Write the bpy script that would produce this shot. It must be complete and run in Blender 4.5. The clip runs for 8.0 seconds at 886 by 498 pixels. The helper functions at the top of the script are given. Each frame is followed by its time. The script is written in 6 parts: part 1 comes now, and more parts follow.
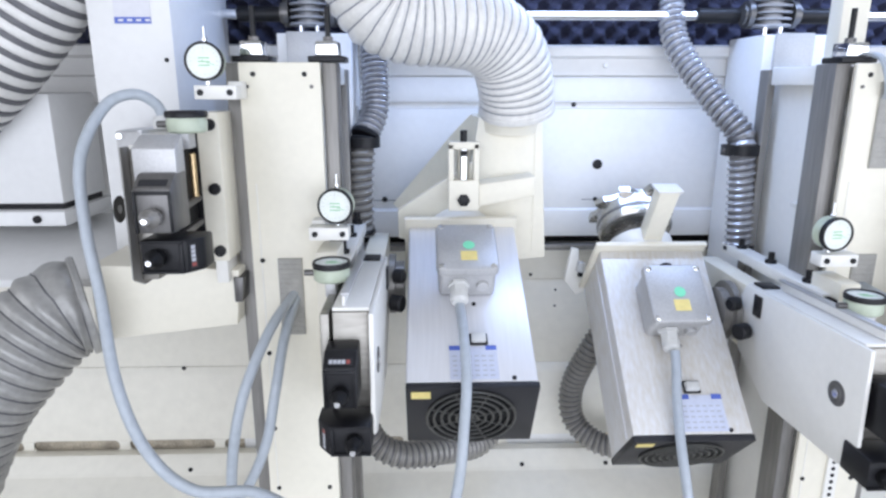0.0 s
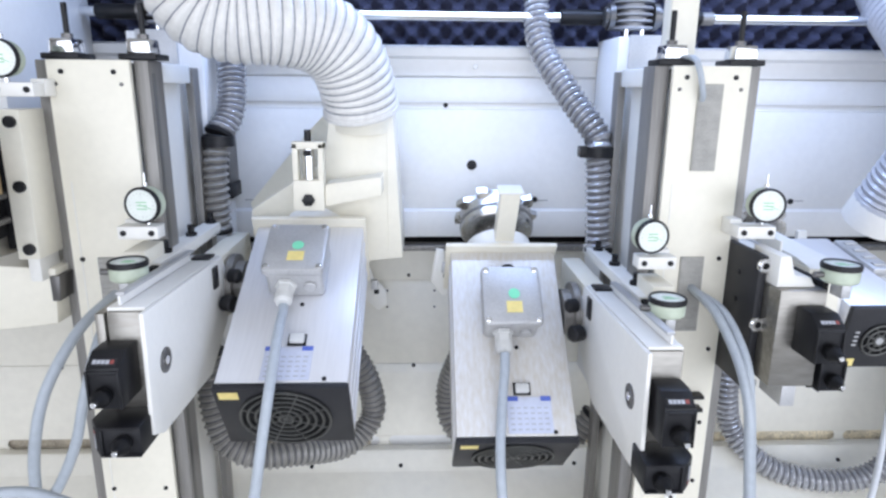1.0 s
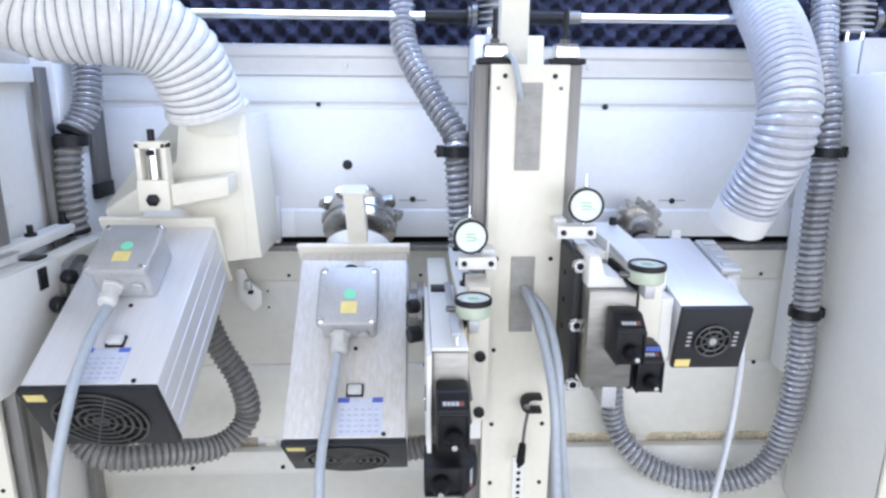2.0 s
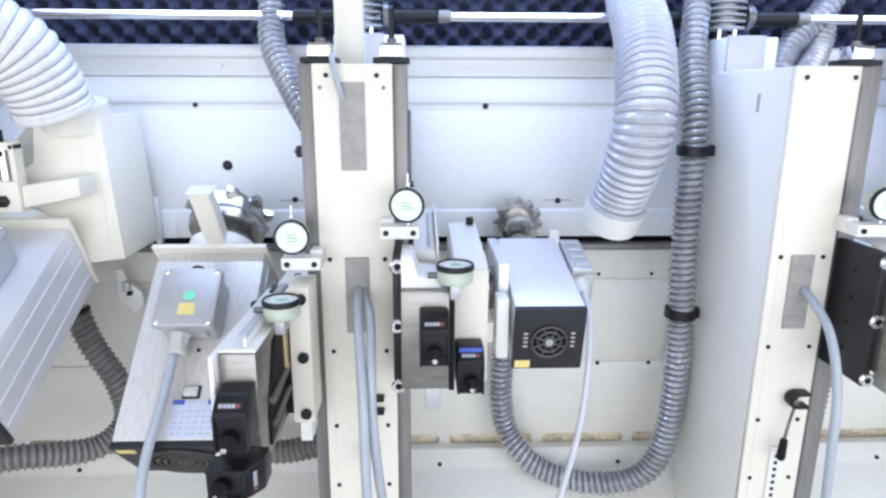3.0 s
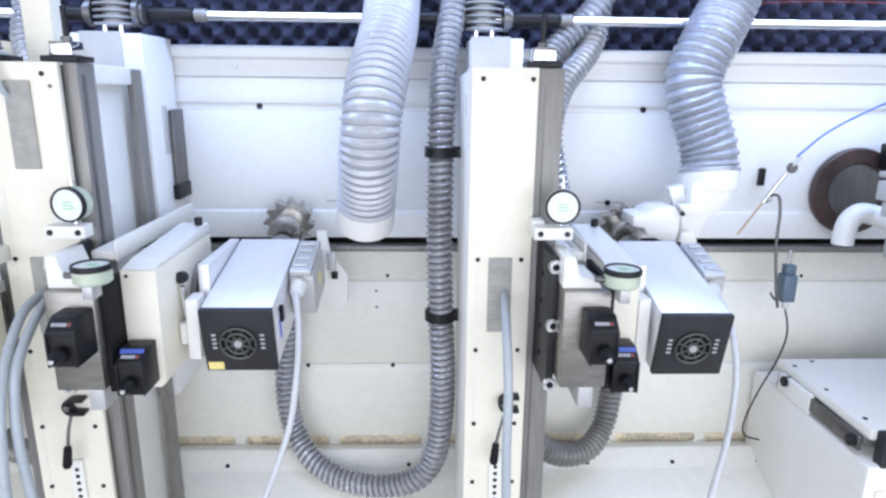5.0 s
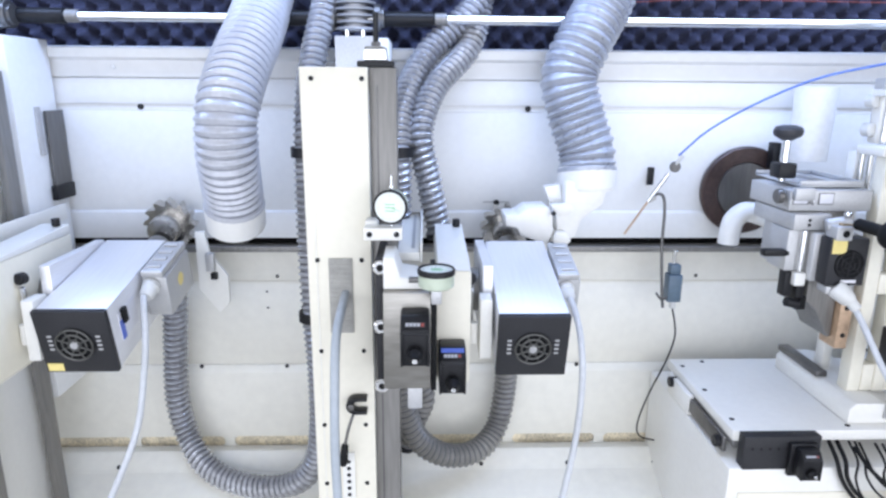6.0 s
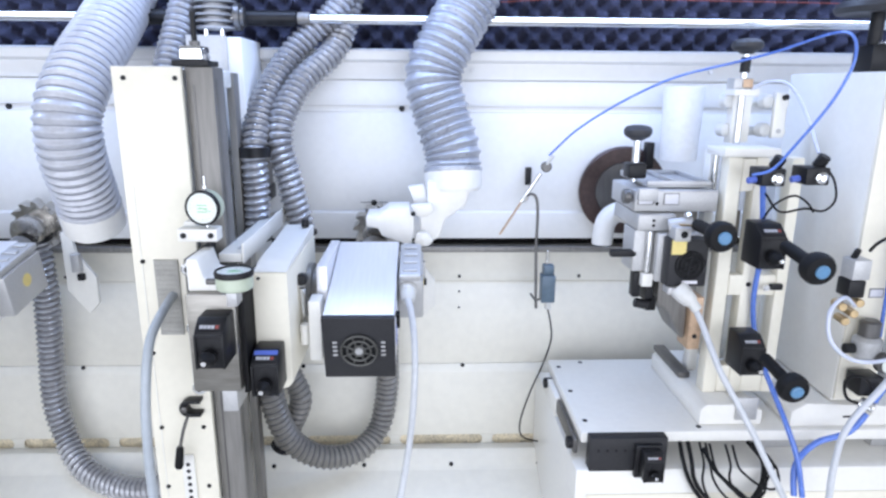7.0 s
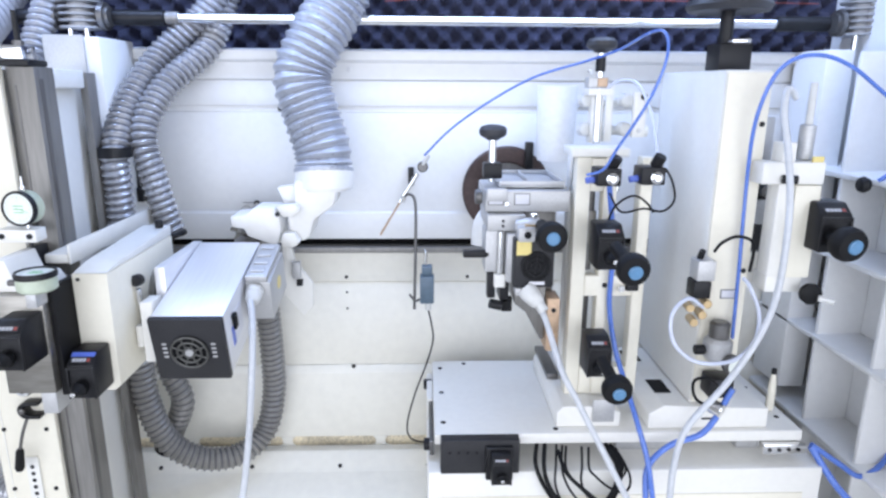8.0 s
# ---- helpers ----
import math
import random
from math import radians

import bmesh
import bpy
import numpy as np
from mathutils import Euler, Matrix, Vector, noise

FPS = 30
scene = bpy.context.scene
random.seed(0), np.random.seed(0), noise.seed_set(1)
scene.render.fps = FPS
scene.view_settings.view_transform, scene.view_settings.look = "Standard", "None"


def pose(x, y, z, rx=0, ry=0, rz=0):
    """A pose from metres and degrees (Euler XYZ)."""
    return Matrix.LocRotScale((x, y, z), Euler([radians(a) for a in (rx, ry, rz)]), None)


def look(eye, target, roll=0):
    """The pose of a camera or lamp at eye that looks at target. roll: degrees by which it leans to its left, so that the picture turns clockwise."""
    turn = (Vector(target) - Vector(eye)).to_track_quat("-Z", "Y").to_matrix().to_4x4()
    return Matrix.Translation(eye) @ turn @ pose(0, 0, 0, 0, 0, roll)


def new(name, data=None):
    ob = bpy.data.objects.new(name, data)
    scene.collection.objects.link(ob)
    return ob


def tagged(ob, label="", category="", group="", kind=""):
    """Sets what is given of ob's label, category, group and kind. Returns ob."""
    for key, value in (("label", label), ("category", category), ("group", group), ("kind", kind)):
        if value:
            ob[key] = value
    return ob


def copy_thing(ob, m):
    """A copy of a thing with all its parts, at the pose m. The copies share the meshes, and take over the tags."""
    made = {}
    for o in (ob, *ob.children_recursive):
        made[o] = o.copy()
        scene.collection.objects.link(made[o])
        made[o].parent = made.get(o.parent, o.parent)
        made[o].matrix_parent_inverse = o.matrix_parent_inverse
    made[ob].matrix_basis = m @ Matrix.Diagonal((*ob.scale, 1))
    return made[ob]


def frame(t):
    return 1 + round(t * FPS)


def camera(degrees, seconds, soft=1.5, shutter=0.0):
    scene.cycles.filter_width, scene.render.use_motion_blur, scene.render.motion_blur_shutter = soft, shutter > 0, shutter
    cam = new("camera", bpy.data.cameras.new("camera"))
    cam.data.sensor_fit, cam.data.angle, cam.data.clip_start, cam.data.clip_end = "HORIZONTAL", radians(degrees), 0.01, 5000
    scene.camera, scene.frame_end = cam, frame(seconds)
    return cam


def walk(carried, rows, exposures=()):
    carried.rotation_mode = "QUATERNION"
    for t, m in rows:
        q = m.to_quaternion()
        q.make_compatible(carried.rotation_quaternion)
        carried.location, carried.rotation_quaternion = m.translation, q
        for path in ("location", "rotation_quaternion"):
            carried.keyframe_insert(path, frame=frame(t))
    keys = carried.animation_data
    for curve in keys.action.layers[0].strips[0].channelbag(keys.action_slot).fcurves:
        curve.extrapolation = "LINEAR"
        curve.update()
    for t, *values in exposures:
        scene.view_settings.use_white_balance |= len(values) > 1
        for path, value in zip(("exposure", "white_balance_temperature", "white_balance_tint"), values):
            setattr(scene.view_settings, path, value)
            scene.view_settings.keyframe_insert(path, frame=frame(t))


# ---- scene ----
# camera and its way along the machine
cam = camera(69.98, 8.0, soft=2.5)
ROWS = [
    (0.0, -0.0004, -0.0132, 1.3534, -1.703, -14.408, 0.026),
    (0.5, 0.1545, -0.0161, 1.3530, -1.997, -14.380, 0.280),
    (1.0, 0.3055, -0.0181, 1.3536, -2.064, -14.369, 0.491),
    (1.5, 0.4595, -0.0188, 1.3543, -2.288, -14.400, 0.544),
    (3.0, 0.9199, -0.0226, 1.3551, -1.955, -14.385, 0.216),
    (3.5, 1.0713, -0.0247, 1.3554, -2.041, -14.385, 0.360),
    (4.0, 1.2099, -0.0274, 1.3561, -2.115, -14.322, 0.522),
    (4.5, 1.3397, -0.0299, 1.3568, -2.046, -14.298, 0.651),
    (6.0, 1.7759, -0.0350, 1.3593, -1.670, -14.313, 0.400),
    (6.5, 1.9276, -0.0352, 1.3612, -1.740, -14.345, 0.479),
    (7.0, 2.0839, -0.0350, 1.3624, -1.924, -14.383, 0.418),
    (7.5, 2.2354, -0.0352, 1.3627, -2.015, -14.383, 0.416),
    (8.0, 2.3873, -0.0351, 1.3629, -1.781, -14.366, 0.346),
]
walk(cam, [(t, pose(x, y, z, 90 + pitch, -roll, yaw)) for t, x, y, z, yaw, pitch, roll in ROWS],
     exposures=[(0.0, -0.06), (8.0, -0.06)])

# ---- light ----
world = bpy.data.worlds.new("hall_air")
scene.world = world
world.use_nodes = True
world.node_tree.nodes["Background"].inputs[0].default_value = (0.6, 0.7, 1.0, 1)
world.node_tree.nodes["Background"].inputs[1].default_value = 0.05


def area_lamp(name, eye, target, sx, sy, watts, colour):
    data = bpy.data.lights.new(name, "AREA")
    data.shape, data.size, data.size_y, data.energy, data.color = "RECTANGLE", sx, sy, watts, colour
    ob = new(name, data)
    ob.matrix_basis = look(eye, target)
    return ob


area_lamp("led_tube_lamp", (1.75, 1.34, 1.86), (1.75, 1.43, 1.0), 3.8, 0.06, 27, (0.43, 0.59, 1.0))
area_lamp("hall_lamp", (1.9, -2.2, 1.30), (1.9, 1.3, 0.50), 8.6, 2.3, 223, (0.815, 0.866, 1.0))
# added fill without a known source, brightens the faces turned to -x
area_lamp("west_fill_light", (-5.4, -0.6, 1.7), (1.5, 1.0, 0.9), 3.0, 2.4, 58, (0.90, 0.92, 1.0))


# ---- materials ----
def mat(name, colour, rough=0.5, metal=0.0, var=0.08, big=3.0, fine=90.0, bump=0.03, stretch=(1, 1, 1), coat=0.0, rvar=0.12, stain=None, spec=0.5):
    m = bpy.data.materials.new(name)
    m.use_nodes = True
    nt = m.node_tree
    n, l = nt.nodes, nt.links
    bs = n["Principled BSDF"]
    co = n.new("ShaderNodeTexCoord")
    mp = n.new("ShaderNodeMapping")
    mp.inputs["Scale"].default_value = stretch
    l.new(co.outputs["Object"], mp.inputs["Vector"])
    a = n.new("ShaderNodeTexNoise")
    a.inputs["Scale"].default_value, a.inputs["Detail"].default_value = big, 5
    b = n.new("ShaderNodeTexNoise")
    b.inputs["Scale"].default_value, b.inputs["Detail"].default_value = fine, 3
    for t in (a, b):
        l.new(mp.outputs["Vector"], t.inputs["Vector"])
    mixn = n.new("ShaderNodeMath")
    mixn.operation = "MULTIPLY_ADD"
    l.new(b.outputs["Fac"], mixn.inputs[0])
    mixn.inputs[1].default_value = 0.45
    sc = n.new("ShaderNodeMath")
    sc.operation = "MULTIPLY"
    sc.inputs[1].default_value = 0.55
    l.new(a.outputs["Fac"], sc.inputs[0])
    l.new(sc.outputs[0], mixn.inputs[2])
    ramp = n.new("ShaderNodeValToRGB")
    dark = stain or tuple(c * (1 - 2.2 * var) for c in colour)
    lite = tuple(min(1, c * (1 + var)) for c in colour)
    ramp.color_ramp.elements[0].position, ramp.color_ramp.elements[1].position = 0.30, 0.62
    ramp.color_ramp.elements[0].color, ramp.color_ramp.elements[1].color = (*dark, 1), (*lite, 1)
    l.new(mixn.outputs[0], ramp.inputs[0])
    l.new(ramp.outputs[0], bs.inputs["Base Color"])
    rr = n.new("ShaderNodeMapRange")
    rr.inputs["To Min"].default_value, rr.inputs["To Max"].default_value = max(0.03, rough - rvar), min(1, rough + rvar)
    l.new(mixn.outputs[0], rr.inputs["Value"])
    l.new(rr.outputs[0], bs.inputs["Roughness"])
    bs.inputs["Metallic"].default_value = metal
    bs.inputs["Specular IOR Level"].default_value = spec
    bs.inputs["Coat Weight"].default_value = coat
    if bump:
        bp = n.new("ShaderNodeBump")
        bp.inputs["Strength"].default_value, bp.inputs["Distance"].default_value = bump * 4, 0.001
        l.new(b.outputs["Fac"], bp.inputs["Height"])
        l.new(bp.outputs[0], bs.inputs["Normal"])
    return m


WALL = mat("white_wall_paint", (0.80, 0.80, 0.79), 0.42, var=0.02, big=2.0, fine=60, bump=0.006)
CREAM = mat("cream_machine_paint", (0.82, 0.78, 0.66), 0.40, var=0.02, big=4.0, fine=70, bump=0.006)
TRAY = mat("dusty_cream_sheet", (0.81, 0.785, 0.70), 0.45, var=0.03, big=3.0, fine=40, bump=0.006)
WHITE = mat("white_machine_paint", (0.82, 0.805, 0.755), 0.38, var=0.02, big=5.0, fine=70, bump=0.006)
STEEL = mat("ground_steel", (0.25, 0.24, 0.225), 0.45, metal=0.45, var=0.15, big=6, fine=160, stretch=(1, 1, 0.08))
DARKSTEEL = mat("dark_rail_steel", (0.16, 0.155, 0.15), 0.38, metal=0.7, var=0.15, big=8, fine=150, stretch=(1, 1, 0.1))
ALU = mat("brushed_aluminium", (0.78, 0.78, 0.80), 0.40, metal=0.42, var=0.035, big=6, fine=180, stretch=(1, 0.06, 1))
CAST = mat("cast_aluminium", (0.52, 0.52, 0.52), 0.45, metal=0.45, var=0.08, big=12, fine=260, bump=0.06)
BLOCK = mat("milled_steel_block", (0.31, 0.295, 0.265), 0.34, metal=0.8, var=0.15, big=10, fine=120, stretch=(0.2, 1, 1))
CHROME = mat("chrome", (0.80, 0.80, 0.80), 0.14, metal=1.0, var=0.05, bump=0, rvar=0.06)
BLACK = mat("black_plastic", (0.011, 0.011, 0.013), 0.42, spec=0.3, var=0.2, big=20, fine=300)
ANTHRA = mat("anthracite_plate", (0.023, 0.023, 0.026), 0.5, spec=0.35, var=0.15, big=10, fine=240)
FINNED = mat("dull_finned_aluminium", (0.38, 0.385, 0.40), 0.5, metal=0.5, var=0.10, big=12, fine=200, bump=0.04)
GRILLE = mat("grey_grille_wire", (0.085, 0.085, 0.08), 0.4, metal=0.5, var=0.15)
RUBBER = mat("black_rubber", (0.006, 0.006, 0.007), 0.6, spec=0.25, var=0.2)
CABLE = mat("grey_cable_sheath", (0.42, 0.46, 0.50), 0.42, var=0.06, big=8)
CABLEP = mat("pale_grey_cable_sheath", (0.58, 0.60, 0.63), 0.42, var=0.06, big=8)
HOSEG = mat("grey_hose", (0.50, 0.51, 0.54), 0.24, metal=0.5, var=0.08, big=9, coat=0.15, stain=(0.30, 0.30, 0.31))
STAINED = mat("stained_aluminium", (0.72, 0.72, 0.73), 0.45, metal=0.25, var=0.05, big=4, fine=150, stretch=(1, 0.3, 1), stain=(0.60, 0.55, 0.46))
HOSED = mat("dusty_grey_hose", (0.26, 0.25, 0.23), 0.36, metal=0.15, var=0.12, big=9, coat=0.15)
HOSEM = mat("dusty_mid_grey_hose", (0.33, 0.325, 0.31), 0.36, metal=0.2, var=0.10, big=9, coat=0.12)
HOSEW = mat("white_hose", (0.74, 0.73, 0.70), 0.34, var=0.06, big=9, coat=0.15)
HOSES = mat("silver_hose", (0.40, 0.42, 0.47), 0.30, metal=0.25, var=0.08, big=9, coat=0.12)
HOSEL = mat("pale_silver_hose", (0.52, 0.53, 0.57), 0.33, metal=0.15, var=0.07, big=9, coat=0.1)
DIGIT = mat("dim_counter_print", (0.46, 0.47, 0.50), 0.5, var=0.1)
DIGITR = mat("dim_red_print", (0.30, 0.07, 0.06), 0.5, var=0.1)
CUTST = mat("oiled_cutter_steel", (0.50, 0.485, 0.46), 0.25, metal=1.0, var=0.12, big=14, fine=140)
HOSER = mat("dark_spiral_rib", (0.13, 0.13, 0.14), 0.45, var=0.12)
# shade between the hose ribs, put into the colour of the groove spirals
GROOVE = mat("dark_hose_groove_shade", (0.10, 0.10, 0.11), 0.5, var=0.15)
GROOVEL = mat("grey_hose_groove_shade", (0.26, 0.27, 0.31), 0.45, var=0.1)
FOAM = mat("charcoal_foam", (0.054, 0.058, 0.102), 0.9, var=0.3, big=12, fine=300, bump=0.15)
DIALF = mat("white_dial_face", (0.78, 0.82, 0.76), 0.3, var=0.03, big=30)
DIALG = mat("pale_green_dial_print", (0.30, 0.58, 0.34), 0.4, var=0.05)
DIALB = mat("pale_green_enamel", (0.50, 0.56, 0.44), 0.35, var=0.06)
GREEN = mat("green_sticker", (0.22, 0.72, 0.45), 0.5, var=0.04)
YELLOW = mat("yellow_sticker", (0.80, 0.66, 0.25), 0.5, var=0.06)
BLUEP = mat("blue_print", (0.10, 0.16, 0.55), 0.45, var=0.08)
PLATEB = mat("pale_blue_type_plate", (0.60, 0.63, 0.74), 0.4, var=0.05)
LABELW = mat("white_label", (0.70, 0.70, 0.74), 0.4, var=0.03)
INK = mat("grey_ink", (0.12, 0.12, 0.14), 0.6, var=0.1)
BRUSH = mat("grey_brush_seal", (0.40, 0.39, 0.36), 0.85, var=0.12, big=40, fine=500, bump=0.12)
GLAND = mat("pale_plastic_gland", (0.66, 0.66, 0.64), 0.4, var=0.04)
BLUET = mat("blue_pneumatic_tube", (0.10, 0.20, 0.62), 0.25, var=0.08, coat=0.4)
CLEART = mat("pale_clear_tube", (0.62, 0.66, 0.78), 0.25, var=0.05, coat=0.4)
SAWBR = mat("brown_saw_guard", (0.075, 0.05, 0.045), 0.4, metal=0.4, var=0.2, big=10)
BRASS = mat("brass", (0.62, 0.46, 0.26), 0.3, metal=0.9, var=0.1)
COPPER = mat("copper_pad", (0.60, 0.42, 0.28), 0.45, metal=0.3, var=0.15)
WOODY = mat("wood_dust_board", (0.78, 0.68, 0.50), 0.8, var=0.3, big=14, fine=200)
TAN = mat("grey_brown_board", (0.42, 0.37, 0.29), 0.8, var=0.25, big=14, fine=200)
HALLF = mat("hall_floor", (0.45, 0.45, 0.44), 0.5, var=0.1, big=1.5)
HALLW = mat("hall_wall", (0.80, 0.79, 0.77), 0.7, var=0.04, big=1)
FROST = mat("frosted_plastic", (0.82, 0.81, 0.78), 0.35, var=0.02)


# ---- mesh helpers ----
def V(*a):
    return Vector(a)


def box(x0, x1, y0, y1, z0, z1, bevel=0.0015, seg=2):
    bm = bmesh.new()
    bmesh.ops.create_cube(bm, size=1)
    for v in bm.verts:
        v.co = V((x0 + x1) / 2 + v.co.x * (x1 - x0), (y0 + y1) / 2 + v.co.y * (y1 - y0), (z0 + z1) / 2 + v.co.z * (z1 - z0))
    b = min(bevel, 0.45 * min(abs(x1 - x0), abs(y1 - y0), abs(z1 - z0)))
    if b > 0:
        bmesh.ops.bevel(bm, geom=bm.edges[:], offset=b, segments=seg, affect="EDGES", profile=0.5)
    return bm


def prism(poly, a, b, axis="x", bevel=0.0015):
    """A flat outline in the two other axes, pushed from a to b along axis."""
    bm = bmesh.new()
    def put(p, h):
        return {"x": V(h, p[0], p[1]), "y": V(p[0], h, p[1]), "z": V(p[0], p[1], h)}[axis]
    lo = [bm.verts.new(put(p, a)) for p in poly]
    hi = [bm.verts.new(put(p, b)) for p in poly]
    bm.faces.new(lo), bm.faces.new(hi[::-1])
    for i in range(len(poly)):
        j = (i + 1) % len(poly)
        bm.faces.new((lo[i], hi[i], hi[j], lo[j]))
    bmesh.ops.recalc_face_normals(bm, faces=bm.faces[:])
    if bevel:
        bmesh.ops.bevel(bm, geom=bm.edges[:], offset=bevel, segments=2, affect="EDGES", profile=0.5)
    return bm


def frame_of(d):
    d = Vector(d).normalized()
    u = d.cross(V(0, 0, 1))
    if u.length < 1e-3:
        u = d.cross(V(1, 0, 0))
    u.normalize()
    return d, u, d.cross(u)


def lathe(profile, at, way, seg=28):
    """Rings of (height, radius) along way from at; closed at both ends."""
    bm = bmesh.new()
    d, u, w = frame_of(way)
    at = Vector(at)
    rings = []
    for h, r in profile:
        rings.append([bm.verts.new(at + d * h + (u * math.cos(k * math.tau / seg) + w * math.sin(k * math.tau / seg)) * max(r, 1e-5)) for k in range(seg)])
    for p, q in zip(rings, rings[1:]):
        for k in range(seg):
            bm.faces.new((p[k], p[(k + 1) % seg], q[(k + 1) % seg], q[k]))
    bm.faces.new(rings[0][::-1]), bm.faces.new(rings[-1])
    bmesh.ops.recalc_face_normals(bm, faces=bm.faces[:])
    return bm


def rod(p, q, r, bevel=0.0, seg=20):
    p, q = Vector(p), Vector(q)
    n = (q - p).length
    b = bevel or min(r * 0.15, n * 0.2)
    return lathe([(0, r - b), (b, r), (n - b, r), (n, r - b)], p, q - p, seg)


def smooth_line(pts, step):
    """Points at even steps on a smooth curve through pts."""
    P = [Vector(p) for p in pts]
    P = [2 * P[0] - P[1]] + P + [2 * P[-1] - P[-2]]
    fine = []
    for i in range(1, len(P) - 2):
        a, b, c, d = P[i - 1:i + 3]
        for k in range(24):
            t = k / 24
            fine.append(0.5 * (2 * b + (c - a) * t + (2 * a - 5 * b + 4 * c - d) * t * t + (3 * b - a - 3 * c + d) * t ** 3))
    fine.append(P[-2])
    out, left = [fine[0]], step
    for p, q in zip(fine, fine[1:]):
        n = (q - p).length
        s = 0.0
        while n - s >= left:
            s += left
            out.append(p.lerp(q, s / n))
            left = step
        left -= n - s
    return out


def sweep(line, radius, seg=20):
    """A tube along line; radius is a number or a function of the point's index."""
    bm = bmesh.new()
    d, u, w = frame_of(line[1] - line[0])
    rings = []
    for i, p in enumerate(line):
        t = (line[min(i + 1, len(line) - 1)] - line[max(i - 1, 0)]).normalized()
        u = (u - t * u.dot(t)).normalized()
        w = t.cross(u)
        r = radius(i) if callable(radius) else radius
        rings.append([bm.verts.new(p + (u * math.cos(k * math.tau / seg) + w * math.sin(k * math.tau / seg)) * r) for k in range(seg)])
    for p, q in zip(rings, rings[1:]):
        for k in range(seg):
            bm.faces.new((p[k], p[(k + 1) % seg], q[(k + 1) % seg], q[k]))
    bm.faces.new(rings[0][::-1]), bm.faces.new(rings[-1])
    bmesh.ops.recalc_face_normals(bm, faces=bm.faces[:])
    return bm


def join(*bms):
    out = bmesh.new()
    for b in bms:
        me = bpy.data.meshes.new("tmp")
        b.to_mesh(me)
        out.from_mesh(me)
        bpy.data.meshes.remove(me)
        b.free()
    return out


def mesh_of(name, bm, material):
    me = bpy.data.meshes.new(name)
    for f in bm.faces:
        f.smooth = True
    bm.to_mesh(me)
    bm.free()
    me.set_sharp_from_angle(angle=radians(32))
    me.materials.append(material)
    return me


def part(name, bm, material, parent, label=""):
    ob = new(name, mesh_of(name, bm, material))
    ob.parent = parent
    return tagged(ob, label) if label else ob


def thing(name, m, label, category, group="", kind=""):
    ob = new(name)
    ob.empty_display_size = 0.05
    ob.matrix_basis = m
    return tagged(ob, label, category, group, kind)


def solid(name, bm, material, label="", category="", group="", kind=""):
    return tagged(new(name, mesh_of(name, bm, material)), label, category, group, kind)


O = pose(0, 0, 0)


# ---- the setting ----
floor = solid("floor", box(-5.6, 6.5, -4, 3, -0.05, 0, 0), HALLF, "grey concrete hall floor under the machine", "floor", kind="structure")
ceiling = solid("ceiling", box(-5.6, 6.5, -4, 3, 3.4, 3.5, 0), HALLW, "pale hall ceiling", "ceiling", kind="structure")
wall_south = solid("wall_south", box(-5.6, 6.5, -4.1, -4, 0, 3.4, 0), HALLW, "pale plain hall wall", "wall", kind="structure")
wall_west = solid("wall_west", box(-5.7, -5.6, -4, 3, 0, 3.4, 0), HALLW, "pale plain hall wall", "wall", kind="structure")
wall_east = solid("wall_east", box(6.5, 6.6, -4, 3, 0, 3.4, 0), HALLW, "pale plain hall wall", "wall", kind="structure")
wall_far = solid("wall_far", box(-5.6, 6.5, 3, 3.1, 0, 3.4, 0), HALLW, "pale plain hall wall", "wall", kind="structure")

XL, XR = -1.35, 3.44
hood = thing("hood", O, "white sheet-metal machine hood over the units", "machine hood", kind="structure")
part("roof_panel", box(XL, XR, 1.05, 1.80, 1.93, 1.95, 0.002), WALL, hood)
part("front_lip", box(XL, XR, 1.05, 1.07, 1.84, 1.93, 0.002), WALL, hood)
lamp_body = part("lamp_housing", box(-1.0, 3.6 - 0.2, 1.29, 1.39, 1.885, 1.93, 0.004), WALL, hood)

wall_north = thing("wall_north", O, "white painted sheet-metal back wall with seams", "machine wall", kind="structure")
part("panel", box(XL, XR, 1.578, 1.60, 0.978, 1.300, 0.001), WALL, wall_north)
part("seam_strip", box(XL, XR, 1.581, 1.60, 1.3005, 1.315, 0.0005), WALL, wall_north)
part("panel", box(XL, XR, 1.577, 1.60, 1.3155, 1.376, 0.001), WALL, wall_north)
part("top_band", prism([(1.580, 1.3765), (1.574, 1.380), (1.574, 1.418), (1.558, 1.424), (1.558, 1.446), (1.60, 1.452), (1.60, 1.3765)], XL, XR, "x", 0.001), WALL, wall_north)
part("crease", prism([(1.5775, 1.052), (1.572, 1.046), (1.572, 0.979), (1.5775, 0.979)], XL, XR, "x", 0.0008), WALL, wall_north)
part("slot_back", box(XL, XR, 1.66, 1.67, 0.93, 1.0, 0), RUBBER, wall_north, "black gap behind the guide slot")
part("guide_rail", box(XL, XR, 1.560, 1.60, 0.944, 0.958, 0.001), STEEL, wall_north, "grey steel guide rail below the slot")
part("lower_panel", box(XL, XR, 1.574, 1.60, 0.862, 0.943, 0.001), TRAY, wall_north)
part("lower_panel", box(XL, XR, 1.576, 1.60, 0.624, 0.861, 0.001), TRAY, wall_north)
part("lower_panel", prism([(1.574, 0.6235), (1.566, 0.602), (1.552, 0.4185), (1.5785, 0.4185), (1.5785, 0.6235)], XL, XR, "x", 0.001), TRAY, wall_north)
part("sill", prism([(1.552, 0.390), (1.505, 0.403), (1.471, 0.372), (1.462, 0.3655), (1.30, 0.30), (1.30, 0.28), (1.555, 0.28), (1.555, 0.390)], XL, XR, "x", 0.001), TRAY, wall_north)
